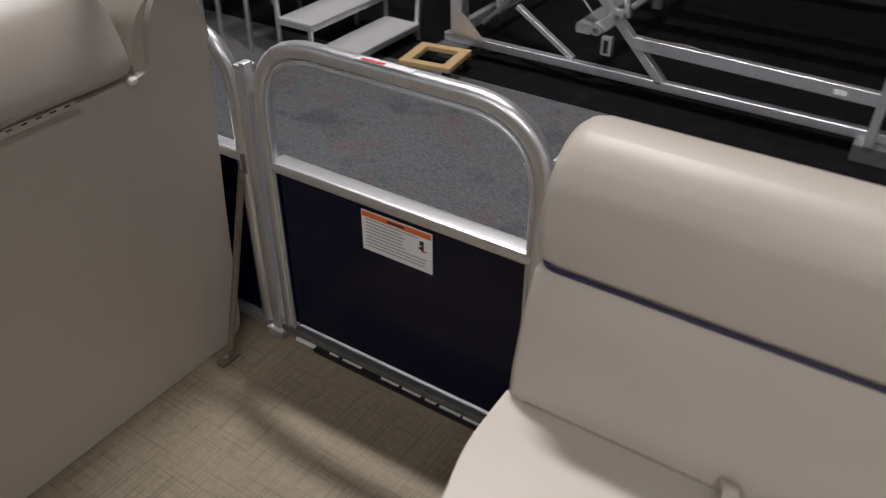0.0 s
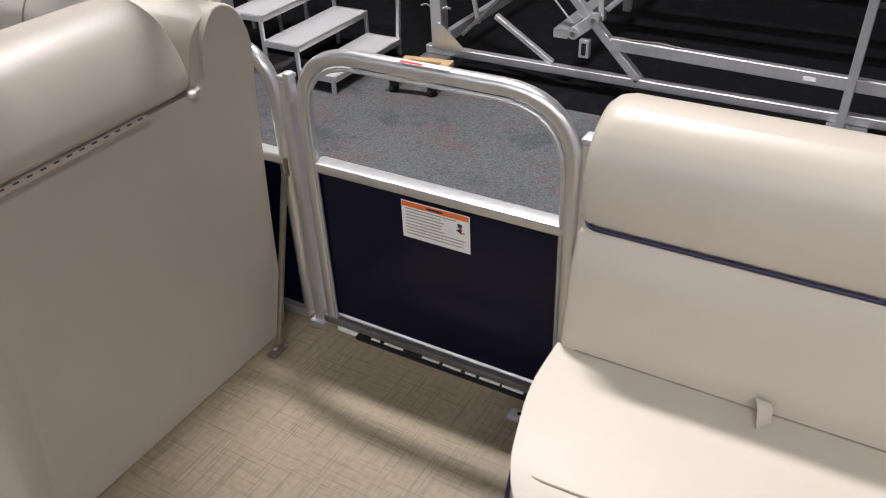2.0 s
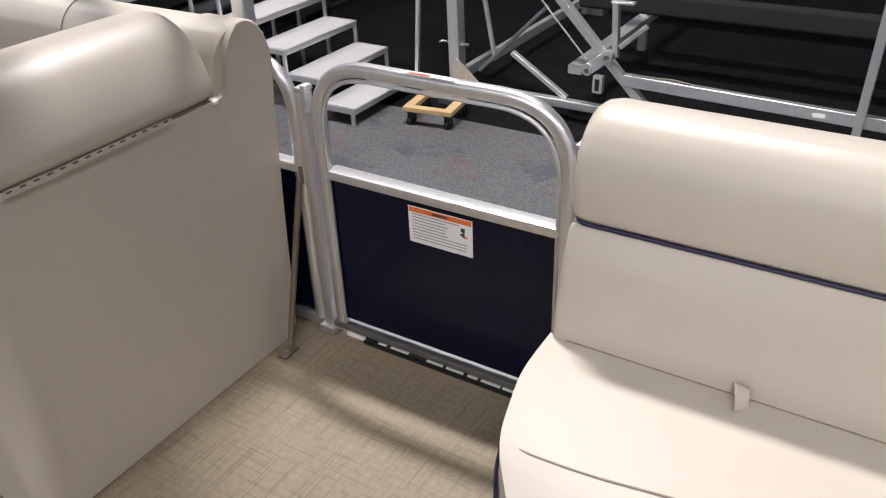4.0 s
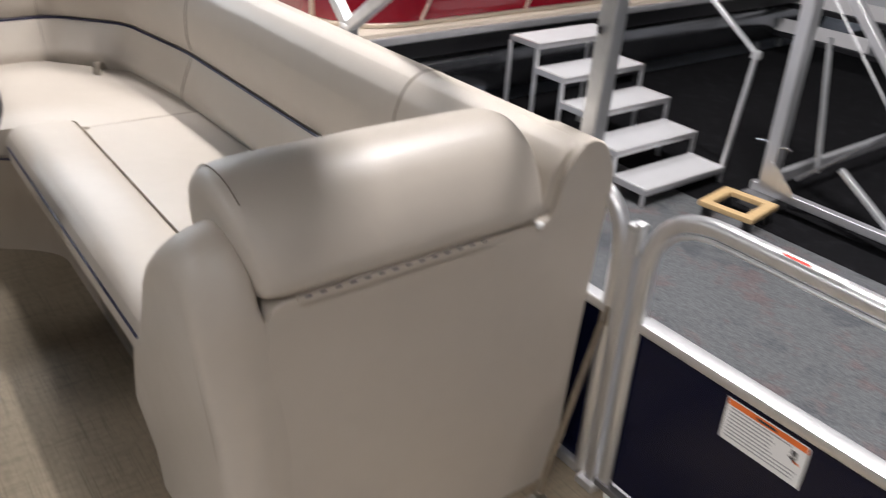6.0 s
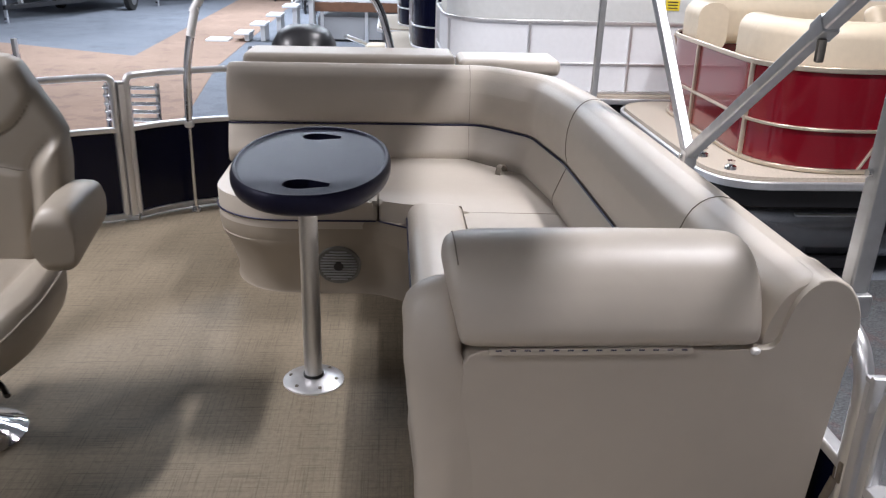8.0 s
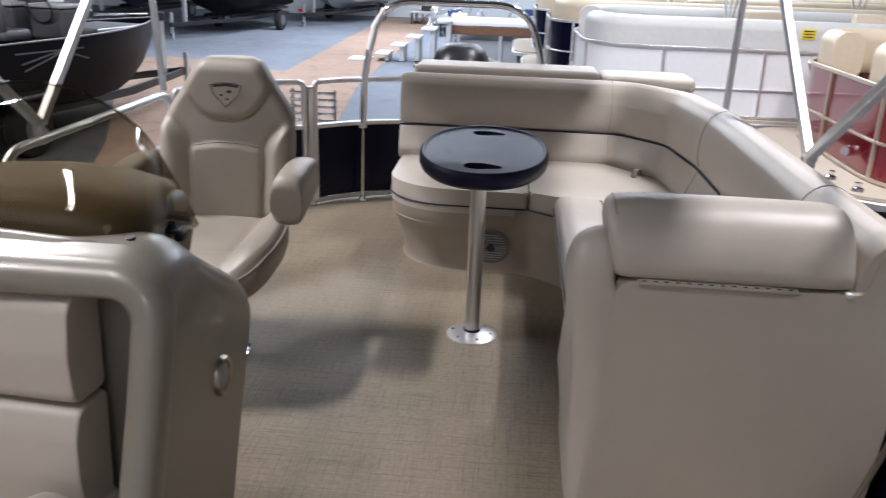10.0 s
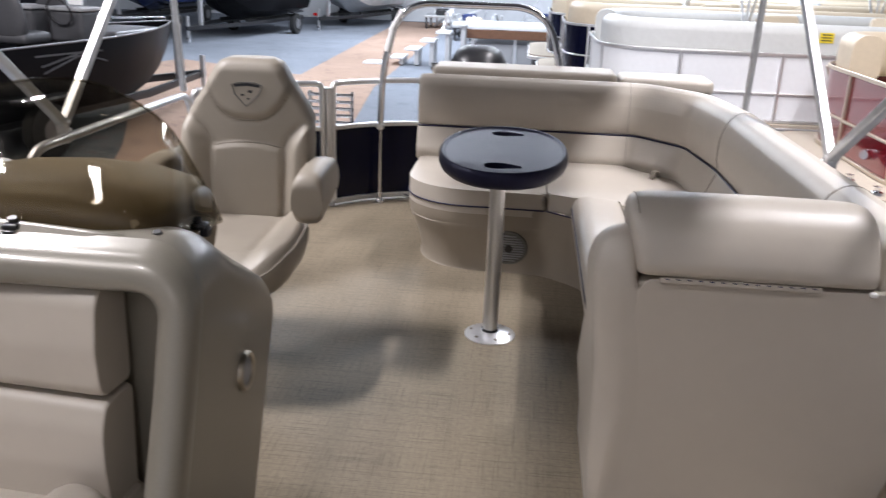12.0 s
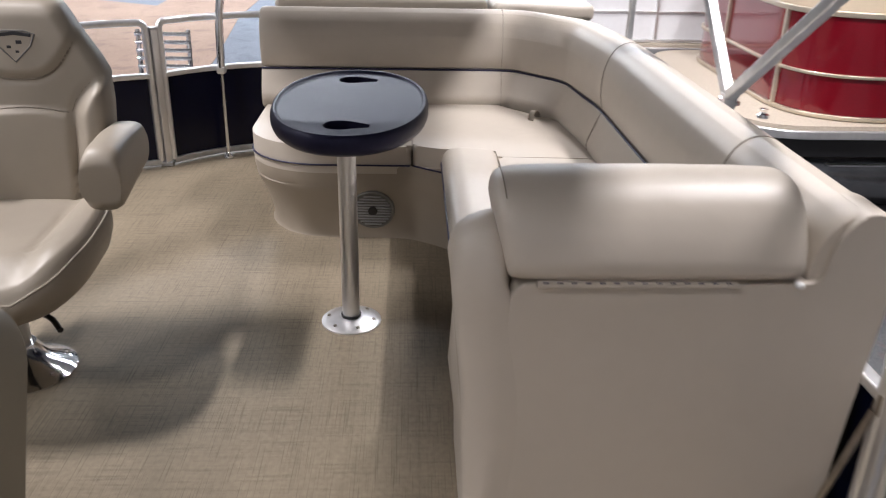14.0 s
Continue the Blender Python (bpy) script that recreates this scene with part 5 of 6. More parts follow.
# ---- neighbouring pontoon boats, lying across ours ----
def pontoon_boat(x_near, beam, y_end, length, panel_mat, seat_mat, label, deck_over=0.35, height=0.70, deck_z=-0.05, corner=0.62, struts=False, tubes=True, rail_mat=None):
    """A fenced deck on two tubes; the near side runs along y, the rounded end looks along -y."""
    t = thing("pontoon_boat", label, "boat", "neighbouring boats")
    xa, xb, y1 = x_near, x_near - beam, y_end + length
    rail_mat = rail_mat or ALU
    up = Vector((0, 0, 1))

    def outline(grow, end, r):
        pts = [(xa + grow, y1, 0), (xa + grow, end, 0), (xb - grow, end, 0), (xb - grow, y1, 0)]
        return run_path(fillet(pts, r, 12), 0.2)

    deck = outline(0.10, y_end - deck_over, 0.45)
    bm = bmesh.new()
    prism(bm, [(p.x, p.y) for p in deck], deck_z - 0.06, deck_z, plane="xy")
    part("deck", bm, TAN_DECK, t, "tan deck")
    bm = bmesh.new()
    sweep(bm, [p + up * (deck_z - 0.055) for p in outline(0.12, y_end - deck_over - 0.02, 0.46)], rrect(0.035, 0.060, 0.012))
    part("rub_rail", bm, ALU, t)
    bm = bmesh.new()
    sweep(bm, [p + up * (deck_z - 0.16) for p in outline(0.06, y_end - deck_over + 0.06, 0.42)], rrect(0.02, 0.12, 0.004))
    part("deck_skirt", bm, BLACK, t)
    line = outline(0.0, y_end, corner)
    bm = bmesh.new()
    sweep(bm, [p + up * (deck_z + 0.02 + height / 2) for p in line], rrect(0.008, height - 0.03, 0.002, 1))
    part("panel", bm, panel_mat, t)
    rail_line = outline(0.014, y_end - 0.014, corner + 0.014)
    for z, w in ((0.02, 0.030), (height * 0.43, 0.022), (height, 0.036)):
        bm = bmesh.new()
        sweep(bm, [p + up * (deck_z + z) for p in rail_line], rrect(0.026, w, 0.007))
        part("rail", bm, rail_mat, t)
    acc, k = 0.35, 0
    for a, b in zip(rail_line, rail_line[1:]):
        acc += (b - a).length
        if acc > 0.95:
            acc, k = 0.0, k + 1
            d = (b - a).normalized()
            if struts and abs(d.y) > 0.45:
                bm = bmesh.new()
                sweep(bm, [b + d * 0.17 + up * (deck_z + 0.03), b + d * 0.02 + up * (deck_z + height * 0.43), b - d * 0.20 + up * (deck_z + height - 0.02)], rrect(0.018, 0.020, 0.005), up=(1, 0, 0))
                part("slanted_strut", bm, rail_mat, t)
            else:
                part("upright", one_box(b + up * (deck_z + height / 2), (0.030, 0.030, height), 0.006), rail_mat, t)
    # cushions inside the rail, near and far side, open in the middle of the end
    inner = outline(-0.16, y_end + 0.16, max(corner - 0.16, 0.2))
    mid = (xa + xb) / 2
    for run in ([p for p in inner if p.x > mid + 0.35], [p for p in inner if p.x < mid - 0.35]):
        bm = bmesh.new()
        prof = rrect(0.26, 0.40, 0.11, 5)
        pts = [p + up * (deck_z + height + 0.10) for p in run]
        sweep(bm, pts, prof)
        part("back_cushion", bm, seat_mat, t)
        bm = bmesh.new()
        sweep(bm, [p + Vector(((mid - p.x) * 0.30, 0.12, 0)) + up * (deck_z + 0.36) for p in run], rrect(0.50, 0.16, 0.06, 4))
        part("seat_cushion", bm, seat_mat, t)
    if tubes:
        for x in (xa - 0.42, xb + 0.42):
            r = 0.31
            bm = bmesh.new()
            rings = []
            for y, k in ((y_end - 0.25, 0.30), (y_end - 0.1, 0.65), (y_end + 0.2, 0.9), (y_end + 0.55, 1.0), (y1, 1.0)):
                rings.append(oval((x, y, deck_z - 0.14 - r + (1 - k) * 0.12), (r * k, 0, 0), (0, 0, r * k), 2, 28))
            loft(bm, rings)
            tb = part("pontoon_tube", bm, TUBE_DARK, t, "dark polished pontoon tube")
            bm = bmesh.new()
            rbox(bm, (x + r * 0.93, y_end + 0.9, deck_z - 0.34), (0.06, 1.1, 0.014), 0.004)
            part("splash_strake", bm, ALU_DULL, tb)
            for y in (y_end + 0.75, y_end + 3.2):
                dolly = part("dolly", one_box((x, y, GROUND + 0.135), (0.6, 0.45, 0.07), 0.01), BLACK, t)
                for dy in (-0.17, 0.17):
                    for dx in (-0.24, 0.24):
                        bm = bmesh.new()
                        cylinder(bm, (x + dx - 0.016, y + dy, GROUND + 0.05), (x + dx + 0.016, y + dy, GROUND + 0.05), 0.05, n=14)
                        part("caster", bm, TYRE, dolly)
                        part("caster_fork", one_box((x + dx, y + dy, GROUND + 0.085), (0.05, 0.05, 0.05), 0.006), CHROME, dolly)
    return t


red = pontoon_boat(-5.08, 2.5, 2.80, 6.5, RED, CREAM, "deep red pontoon boat with cream seats and tan deck", struts=True, rail_mat=CHAMPAGNE)
# a plain bright plate and two fittings on the red boat's rounded corner
part("name_plate", one_box((-5.62, 2.845, 0.46), (0.34, 0.012, 0.10), 0.004, turn=pose(0, 0, 0, 0, 0, 14)), RED, red)
for fx, fy, fz in ((-5.28, 3.00, 0.16), (-5.90, 2.775, 0.10)):
    bm = bmesh.new()
    cylinder(bm, (fx, fy, fz), (fx + 0.02, fy - 0.03, fz), 0.045, 0.038, 20)
    part("deck_filler", bm, CHROME, red)
for fx, fy in ((-5.20, 2.62), (-5.55, 2.55)):
    bm = bmesh.new()
    loft(bm, [oval((fx, fy, -0.05 + z), (r, 0, 0), (0, r, 0), 2, 14) for z, r in ((0, 0.045), (0.02, 0.04), (0.03, 0.02), (0.06, 0.03), (0.065, 0.01))])
    part("cleat", bm, CHROME, red)
white_boat = pontoon_boat(-8.05, 2.5, 0.82, 7.5, WHITE, GREY_VINYL, "white pontoon boat with pale grey seats", corner=0.8)
tag = part("price_tag", one_box((-8.072, 3.04, 0.83), (0.006, 0.14, 0.10), 0.002), YELLOW, white_boat, "small yellow printed tag")
for k in range(3):
    part("print_bar", one_box((-8.067, 3.04, 0.86 - 0.028 * k), (0.004, 0.10, 0.010), 0.001), INK_DARK, tag)
pontoon_boat(-11.0, 2.5, 0.56, 7.0, NAVY, CREAM, "navy pontoon boat with cream seats", corner=0.7, height=0.72)
pontoon_boat(-14.0, 2.5, 0.40, 7.0, NAVY, CREAM, "dark blue pontoon boat with cream seats", corner=0.7)
pontoon_boat(-17.2, 2.5, 1.10, 7.0, BLACK, CREAM, "black pontoon boat with tan seats", corner=0.7)


def recliner(x, y, z, rz, mat):
    """A raised lounge seat on a far boat."""
    t = thing("lounge_seat", "reclined cream vinyl lounge seat on a neighbouring boat", "seat", "far lounge seats", at=(x, y, z), rz=rz)
    turn = pose(0, 0, 0, 0, -28, 0)
    part("backrest", one_box((-0.22, 0, 0.42), (0.16, 0.56, 0.66), 0.06, 4, turn), mat, t)
    part("seat", one_box((0.08, 0, 0.12), (0.55, 0.56, 0.20), 0.07, 4), mat, t)
    part("base", one_box((0.02, 0, -0.12), (0.48, 0.5, 0.32), 0.02), mat, t)


for rx, ry, rr in ((-9.3, 3.1, 25), (-9.5, 4.3, -15), (-12.2, 3.0, 30), (-12.4, 4.4, 10), (-15.2, 3.4, 20), (-15.3, 5.0, -10), (-6.4, 4.6, 20)):
    recliner(rx, ry, 0.24, rr, CREAM if rx > -14 or rr > 0 else WHITE)


def sun_frame(x, y0, y1):
    """A folded sunshade frame standing over a far boat."""
    t = thing("folded_bimini", "folded white sunshade frame over a neighbouring boat", "sunshade", "far sunshades")
    for k, (dx, h) in enumerate(((0.0, 1.9), (0.35, 1.75), (-0.4, 1.6))):
        for y in (y0, y1):
            strut("strut", (x, y, 0.68), (x + dx * 2, y, h), t, 0.03, ALU)


sun_frame(-9.6, 2.6, 5.0)
sun_frame(-12.6, 2.4, 5.2)


# ---- boarding stairs beside the red boat ----
def platform_stairs():
    t = thing("boarding_stairs", "five-step aluminium boarding stairs on square legs", "stairs")
    y0, y1, z = 4.00, 4.83, -0.078
    x, dx, dz = -4.36, 0.285, 0.172
    for k in range(5):
        xc, zc = x + dx * k - dx / 2 - 0.02, z - dz * k
        s = part("step", one_box((xc, (y0 + y1) / 2, zc - 0.008), (dx + 0.012, y1 - y0 - 0.02, 0.016), 0.003), BOARD, t, "pale non-slip step")
        for yy in (y0, y1):
            part("edge_bar", one_box((xc, yy, zc - 0.022), (dx + 0.018, 0.022, 0.040), 0.004), ALU, s)
            part("leg", one_box((xc + dx / 2 - 0.006, yy, (zc - 0.042 + GROUND) / 2 + 0.003), (0.026, 0.024, zc - 0.042 - GROUND - 0.006), 0.004), ALU, s)
        part("nosing", one_box((xc + dx / 2 + 0.006, (y0 + y1) / 2, zc - 0.022), (0.022, y1 - y0, 0.040), 0.004), ALU, s)
    for yy in (y0, y1):
        part("back_leg", one_box((x - dx - 0.03, yy, (z + GROUND) / 2 - 0.02), (0.026, 0.024, z - GROUND - 0.05), 0.004), ALU, t)
    tube("handrail", [(-3.27, y1 + 0.02, GROUND + 0.02), (-3.20, y1 + 0.02, 0.04), (-3.78, y1 + 0.02, 0.41), (-4.3, y1 + 0.02, 0.76)], 0.015, ALU, t, section=rrect(0.032, 0.032, 0.006))
    part("rail_joint", one_box((-3.20, y1 + 0.02, 0.035), (0.06, 0.045, 0.06), 0.01), ALU_DULL, t)


platform_stairs()


# ---- boat lift ----
def boat_lift():
    t = thing("boat_lift", "aluminium boat lift frame with black carpeted bunks", "boat lift", at=(-0.12, 0, 0))
    y, g = 4.75, GROUND

    def bar(nm, a, b, w=0.06, h=0.06, mat=ALU_DULL):
        bm = bmesh.new()
        sweep(bm, [a, b], rrect(w, h, 0.006), up=(0, 1, 0))
        return part(nm, bm, mat, t)

    for yy in (y, 7.4):
        bar("ground_beam", (-2.82, yy, -0.765), (2.6, yy, -0.765), 0.058, 0.06, ALU)
        bar("post", (-2.715, yy, -0.74), (-2.745, yy, 1.6), 0.085, 0.10, ALU)
        for fx in (-2.72, 0.0, 2.5):
            part("foot_pad", one_box((fx, yy, (g + 0.006 - 0.794) / 2), (0.22, 0.22, -0.794 - g - 0.006), 0.006), GREY_METAL, t)
    bar("slanted_post", (-0.035, 4.66, -0.79), (0.0, 4.66, 0.9), 0.05, 0.06, ALU)
    bar("cross_beam", (-2.715, y, -0.70), (-2.715, 7.4, -0.70), 0.08, 0.05)
    bar("diagonal", (-1.25, y, -0.745), (-2.76, y, 0.80), 0.055, 0.06, ALU)
    bar("cable_bar", (-1.70, y - 0.05, -0.42), (-2.62, y - 0.05, 0.55), 0.012, 0.012)
    bar("carrier_beam", (-1.44, y - 0.02, -0.525), (2.4, y - 0.02, -0.60), 0.078, 0.05, ALU)
    bar("foot_brace", (-2.28, y + 0.02, -0.47), (-1.86, y + 0.02, -0.735), 0.034, 0.045)
    bar("side_brace", (-2.56, y + 0.05, -0.65), (-2.03, y + 0.05, -0.13), 0.026, 0.03, GREY_METAL)
    bar("rear_brace", (-2.47, y + 0.12, -0.58), (-2.63, y + 0.12, 0.25), 0.028, 0.03)
    bar("leg_strut", (-1.55, y + 0.08, -0.42), (-1.57, y + 0.08, -0.07), 0.04, 0.05, ALU)
    # gusset, pins and pulley block
    bm = bmesh.new()
    prism(bm, [(-2.70, -0.735), (-2.50, -0.735), (-2.50, -0.71), (-2.64, -0.58), (-2.70, -0.55)], y - 0.058, y - 0.050)
    part("gusset", bm, ALU, t)
    for x0, x1 in ((-2.84, -2.76), (-2.67, -2.60)):
        tube("pin", fillet([(x0, y - 0.03, -0.455), ((x0 + x1) / 2, y - 0.03, -0.438), (x1, y - 0.03, -0.452)], 0.02, 3), 0.010, CHROME, t, n=8)
    bar("pulley_arm", (-1.69, y - 0.07, -0.485), (-1.53, y - 0.07, -0.355), 0.075, 0.03, ALU)
    for px, pz in ((-1.545, -0.368), (-1.675, -0.472)):
        bm = bmesh.new()
        cylinder(bm, (px, y - 0.10, pz), (px, y - 0.05, pz), 0.038, n=18)
        part("pulley", bm, ALU_DULL, t)
        bm = bmesh.new()
        cylinder(bm, (px, y - 0.115, pz), (px, y - 0.10, pz), 0.016, n=10)
        part("pulley_bolt", bm, STEEL, t)
    block = part("cable_block", one_box((-1.60, y - 0.07, -0.565), (0.070, 0.05, 0.12), 0.008), ALU, t)
    part("block_slot", one_box((-1.60, y - 0.0965, -0.565), (0.030, 0.004, 0.08), 0.001), BLACK, block)
    bar("spreader", (-1.60, y + 0.09, -0.07), (-1.45, y + 0.09, -0.065), 0.02, 0.05)
    bar("crank_arm", (-1.50, y, -0.33), (-1.36, y + 0.10, -0.20), 0.035, 0.03, GREY_METAL)
    tube("steel_cable", fillet([(-1.38, 4.69, -0.475), (-1.20, 4.68, -0.468), (-1.12, 4.68, -0.462), (-1.0, 4.69, -0.478)], 0.04, 4), 0.007, STEEL, t, n=6)
    part("maker_plate", one_box((-0.25, 4.703, -0.552), (0.07, 0.003, 0.026), 0.001), PAPER, t)
    # bunks: long boards wrapped in black carpet on a raised cradle
    for by, bz, w in ((5.75, -0.30, 0.16), (6.9, -0.24, 0.16)):
        for k, dz in enumerate((0.0, 0.24)):
            bm = bmesh.new()
            rbox(bm, (0.3, by + 0.18 * k, bz + dz), (5.0, 0.10, w), 0.03, 3)
            part("bunk", bm, BLACK_MATT, t, "long board wrapped in black carpet")
        bar("bunk_beam", (-2.1, by + 0.35, bz - 0.08), (2.6, by + 0.35, bz - 0.08), 0.05, 0.09, ALU)
    for bx in (-1.8, 0.4):
        bar("bunk_post", (bx, 6.1, g + 0.13), (bx, 6.1, -0.15), 0.06, 0.06)
        bar("cradle_beam", (bx, y, -0.52), (bx, 7.4, -0.52), 0.06, 0.10)
    return t


boat_lift()


def furniture_dolly():
    t = thing("furniture_dolly", "small pine furniture dolly with black casters on carpet", "dolly")
    cx, cy, z = -2.79, 4.38, GROUND + 0.125
    a = pose(cx, cy, z, 0, 0, 8)
    for dx, dy, sx, sy in ((-0.15, 0, 0.07, 0.36), (0.15, 0, 0.07, 0.36), (0, -0.15, 0.25, 0.06), (0, 0.15, 0.25, 0.06)):
        bm = one_box(a @ Vector((dx, dy, 0)), (sx, sy, 0.035), 0.005, 2, pose(0, 0, 0, 0, 0, 8))
        part("board", bm, WOOD, t)
    for dx in (-0.14, 0.14):
        for dy in (-0.13, 0.13):
            q = a @ Vector((dx, dy, -0.09))
            bm = bmesh.new()
            cylinder(bm, (q.x - 0.015, q.y, q.z), (q.x + 0.015, q.y, q.z), 0.04, n=14)
            part("caster", bm, TYRE, t)
            part("caster_fork", one_box((q.x, q.y, q.z + 0.045), (0.045, 0.05, 0.06), 0.006), BLACK, t)


furniture_dolly()


def storage_rack(x, y, seed):
    """Dark stacked gear behind the lift with pale boards."""
    t = thing("display_rack", "dark rack with pale boards standing on the black carpet", "rack", "display racks", at=(x, y, GROUND))
    rnd = random.Random(seed)
    for k in range(3):
        part("shelf", one_box((0, 0, 0.25 + 0.32 * k), (1.7, 0.5, 0.05), 0.006), BLACK, t)
        part("front_board", one_box((rnd.uniform(-0.2, 0.2), -0.26, 0.36 + 0.32 * k), (1.2, 0.02, 0.14), 0.004), BOARD, t)
    for dx in (-0.82, 0.82):
        for dy in (-0.22, 0.22):
            part("leg", one_box((dx, dy, 0.5), (0.05, 0.05, 1.0), 0.006), ALU_DULL, t)


storage_rack(-4.6, 8.6, 1)
storage_rack(-1.6, 9.6, 2)
storage_rack(0.6, 9.8, 3)
slab("wall_display", -6.0, 5.0, 11.6, 11.75, GROUND, 2.6, BOARD, "pale display wall behind the lift", "wall")


# ---- stern gear of our boat ----
def outboard():
    t = thing("outboard_motor", "black outboard motor with a rounded cowl", "motor")
    bm = bmesh.new()
    rows = []
    for z, hx, hy in ((0.30, 0.16, 0.12), (0.36, 0.24, 0.175), (0.52, 0.28, 0.200), (0.70, 0.27, 0.200), (0.80, 0.24, 0.185), (0.865, 0.19, 0.150), (0.895, 0.12, 0.10), (0.903, 0.04, 0.04)):
        rows.append(oval((-4.86, -0.26, z), (hx, 0, 0), (0, hy, 0), 2.6, 32))
    loft(bm, rows)
    part("cowl", bm, BLACK, t)
    bm = bmesh.new()
    rows = [oval((-4.88, -0.26, z), (hx, 0, 0), (0, hy, 0), 2.4, 20) for z, hx, hy in ((-0.75, 0.08, 0.03), (-0.45, 0.12, 0.05), (-0.1, 0.11, 0.07), (0.31, 0.15, 0.11))]
    loft(bm, rows)
    part("leg", bm, BLACK, t)
    part("mount", one_box((-4.62, -0.26, 0.12), (0.30, 0.26, 0.34), 0.02), BLACK, t)
    part("transom", one_box((-4.48, -0.26, -0.12), (0.10, 0.7, 0.36), 0.01), ALU_DULL, t)
    for y in (-0.52, 0.0):
        part("bracket", one_box((-4.6, y, 0.78), (0.05, 0.06, 0.05), 0.01), CHROME, t)


outboard()


def ladder():
    t = thing("boarding_ladder", "folded polished steel boarding ladder at the stern", "ladder")
    for y in (-1.335, -1.055):
        tube("rail", [(-4.44, y, 0.02), (-4.50, y, 0.40), (-4.52, y, 0.60)], 0.013, CHROME, t, n=10)
    for k in range(5):
        z = 0.40 + 0.045 * k
        tube("rung", [(-4.49, -1.345, z), (-4.49, -1.045, z)], 0.011, CHROME, t, n=10)
    part("mount_plate", one_box((-4.43, -1.195, 0.012), (0.14, 0.36, 0.024), 0.004), ALU, t)


ladder()


# ---- the far side of the hall ----
def wheel(x, y, r, w, parent):
    bm = bmesh.new()
    loft(bm, [oval((x, y + d, GROUND + r), (q, 0, 0), (0, 0, q), 2, 24) for d, q in ((-w / 2, r * 0.86), (-w * 0.36, r), (w * 0.36, r), (w / 2, r * 0.86))])
    tyre = part("tyre", bm, TYRE, parent)
    bm = bmesh.new()
    loft(bm, [oval((x, y + d, GROUND + r), (q, 0, 0), (0, 0, q), 2, 20) for d, q in ((-w * 0.53, r * 0.5), (w * 0.53, r * 0.5))])
    part("rim", bm, GREY_METAL, tyre)
    return tyre


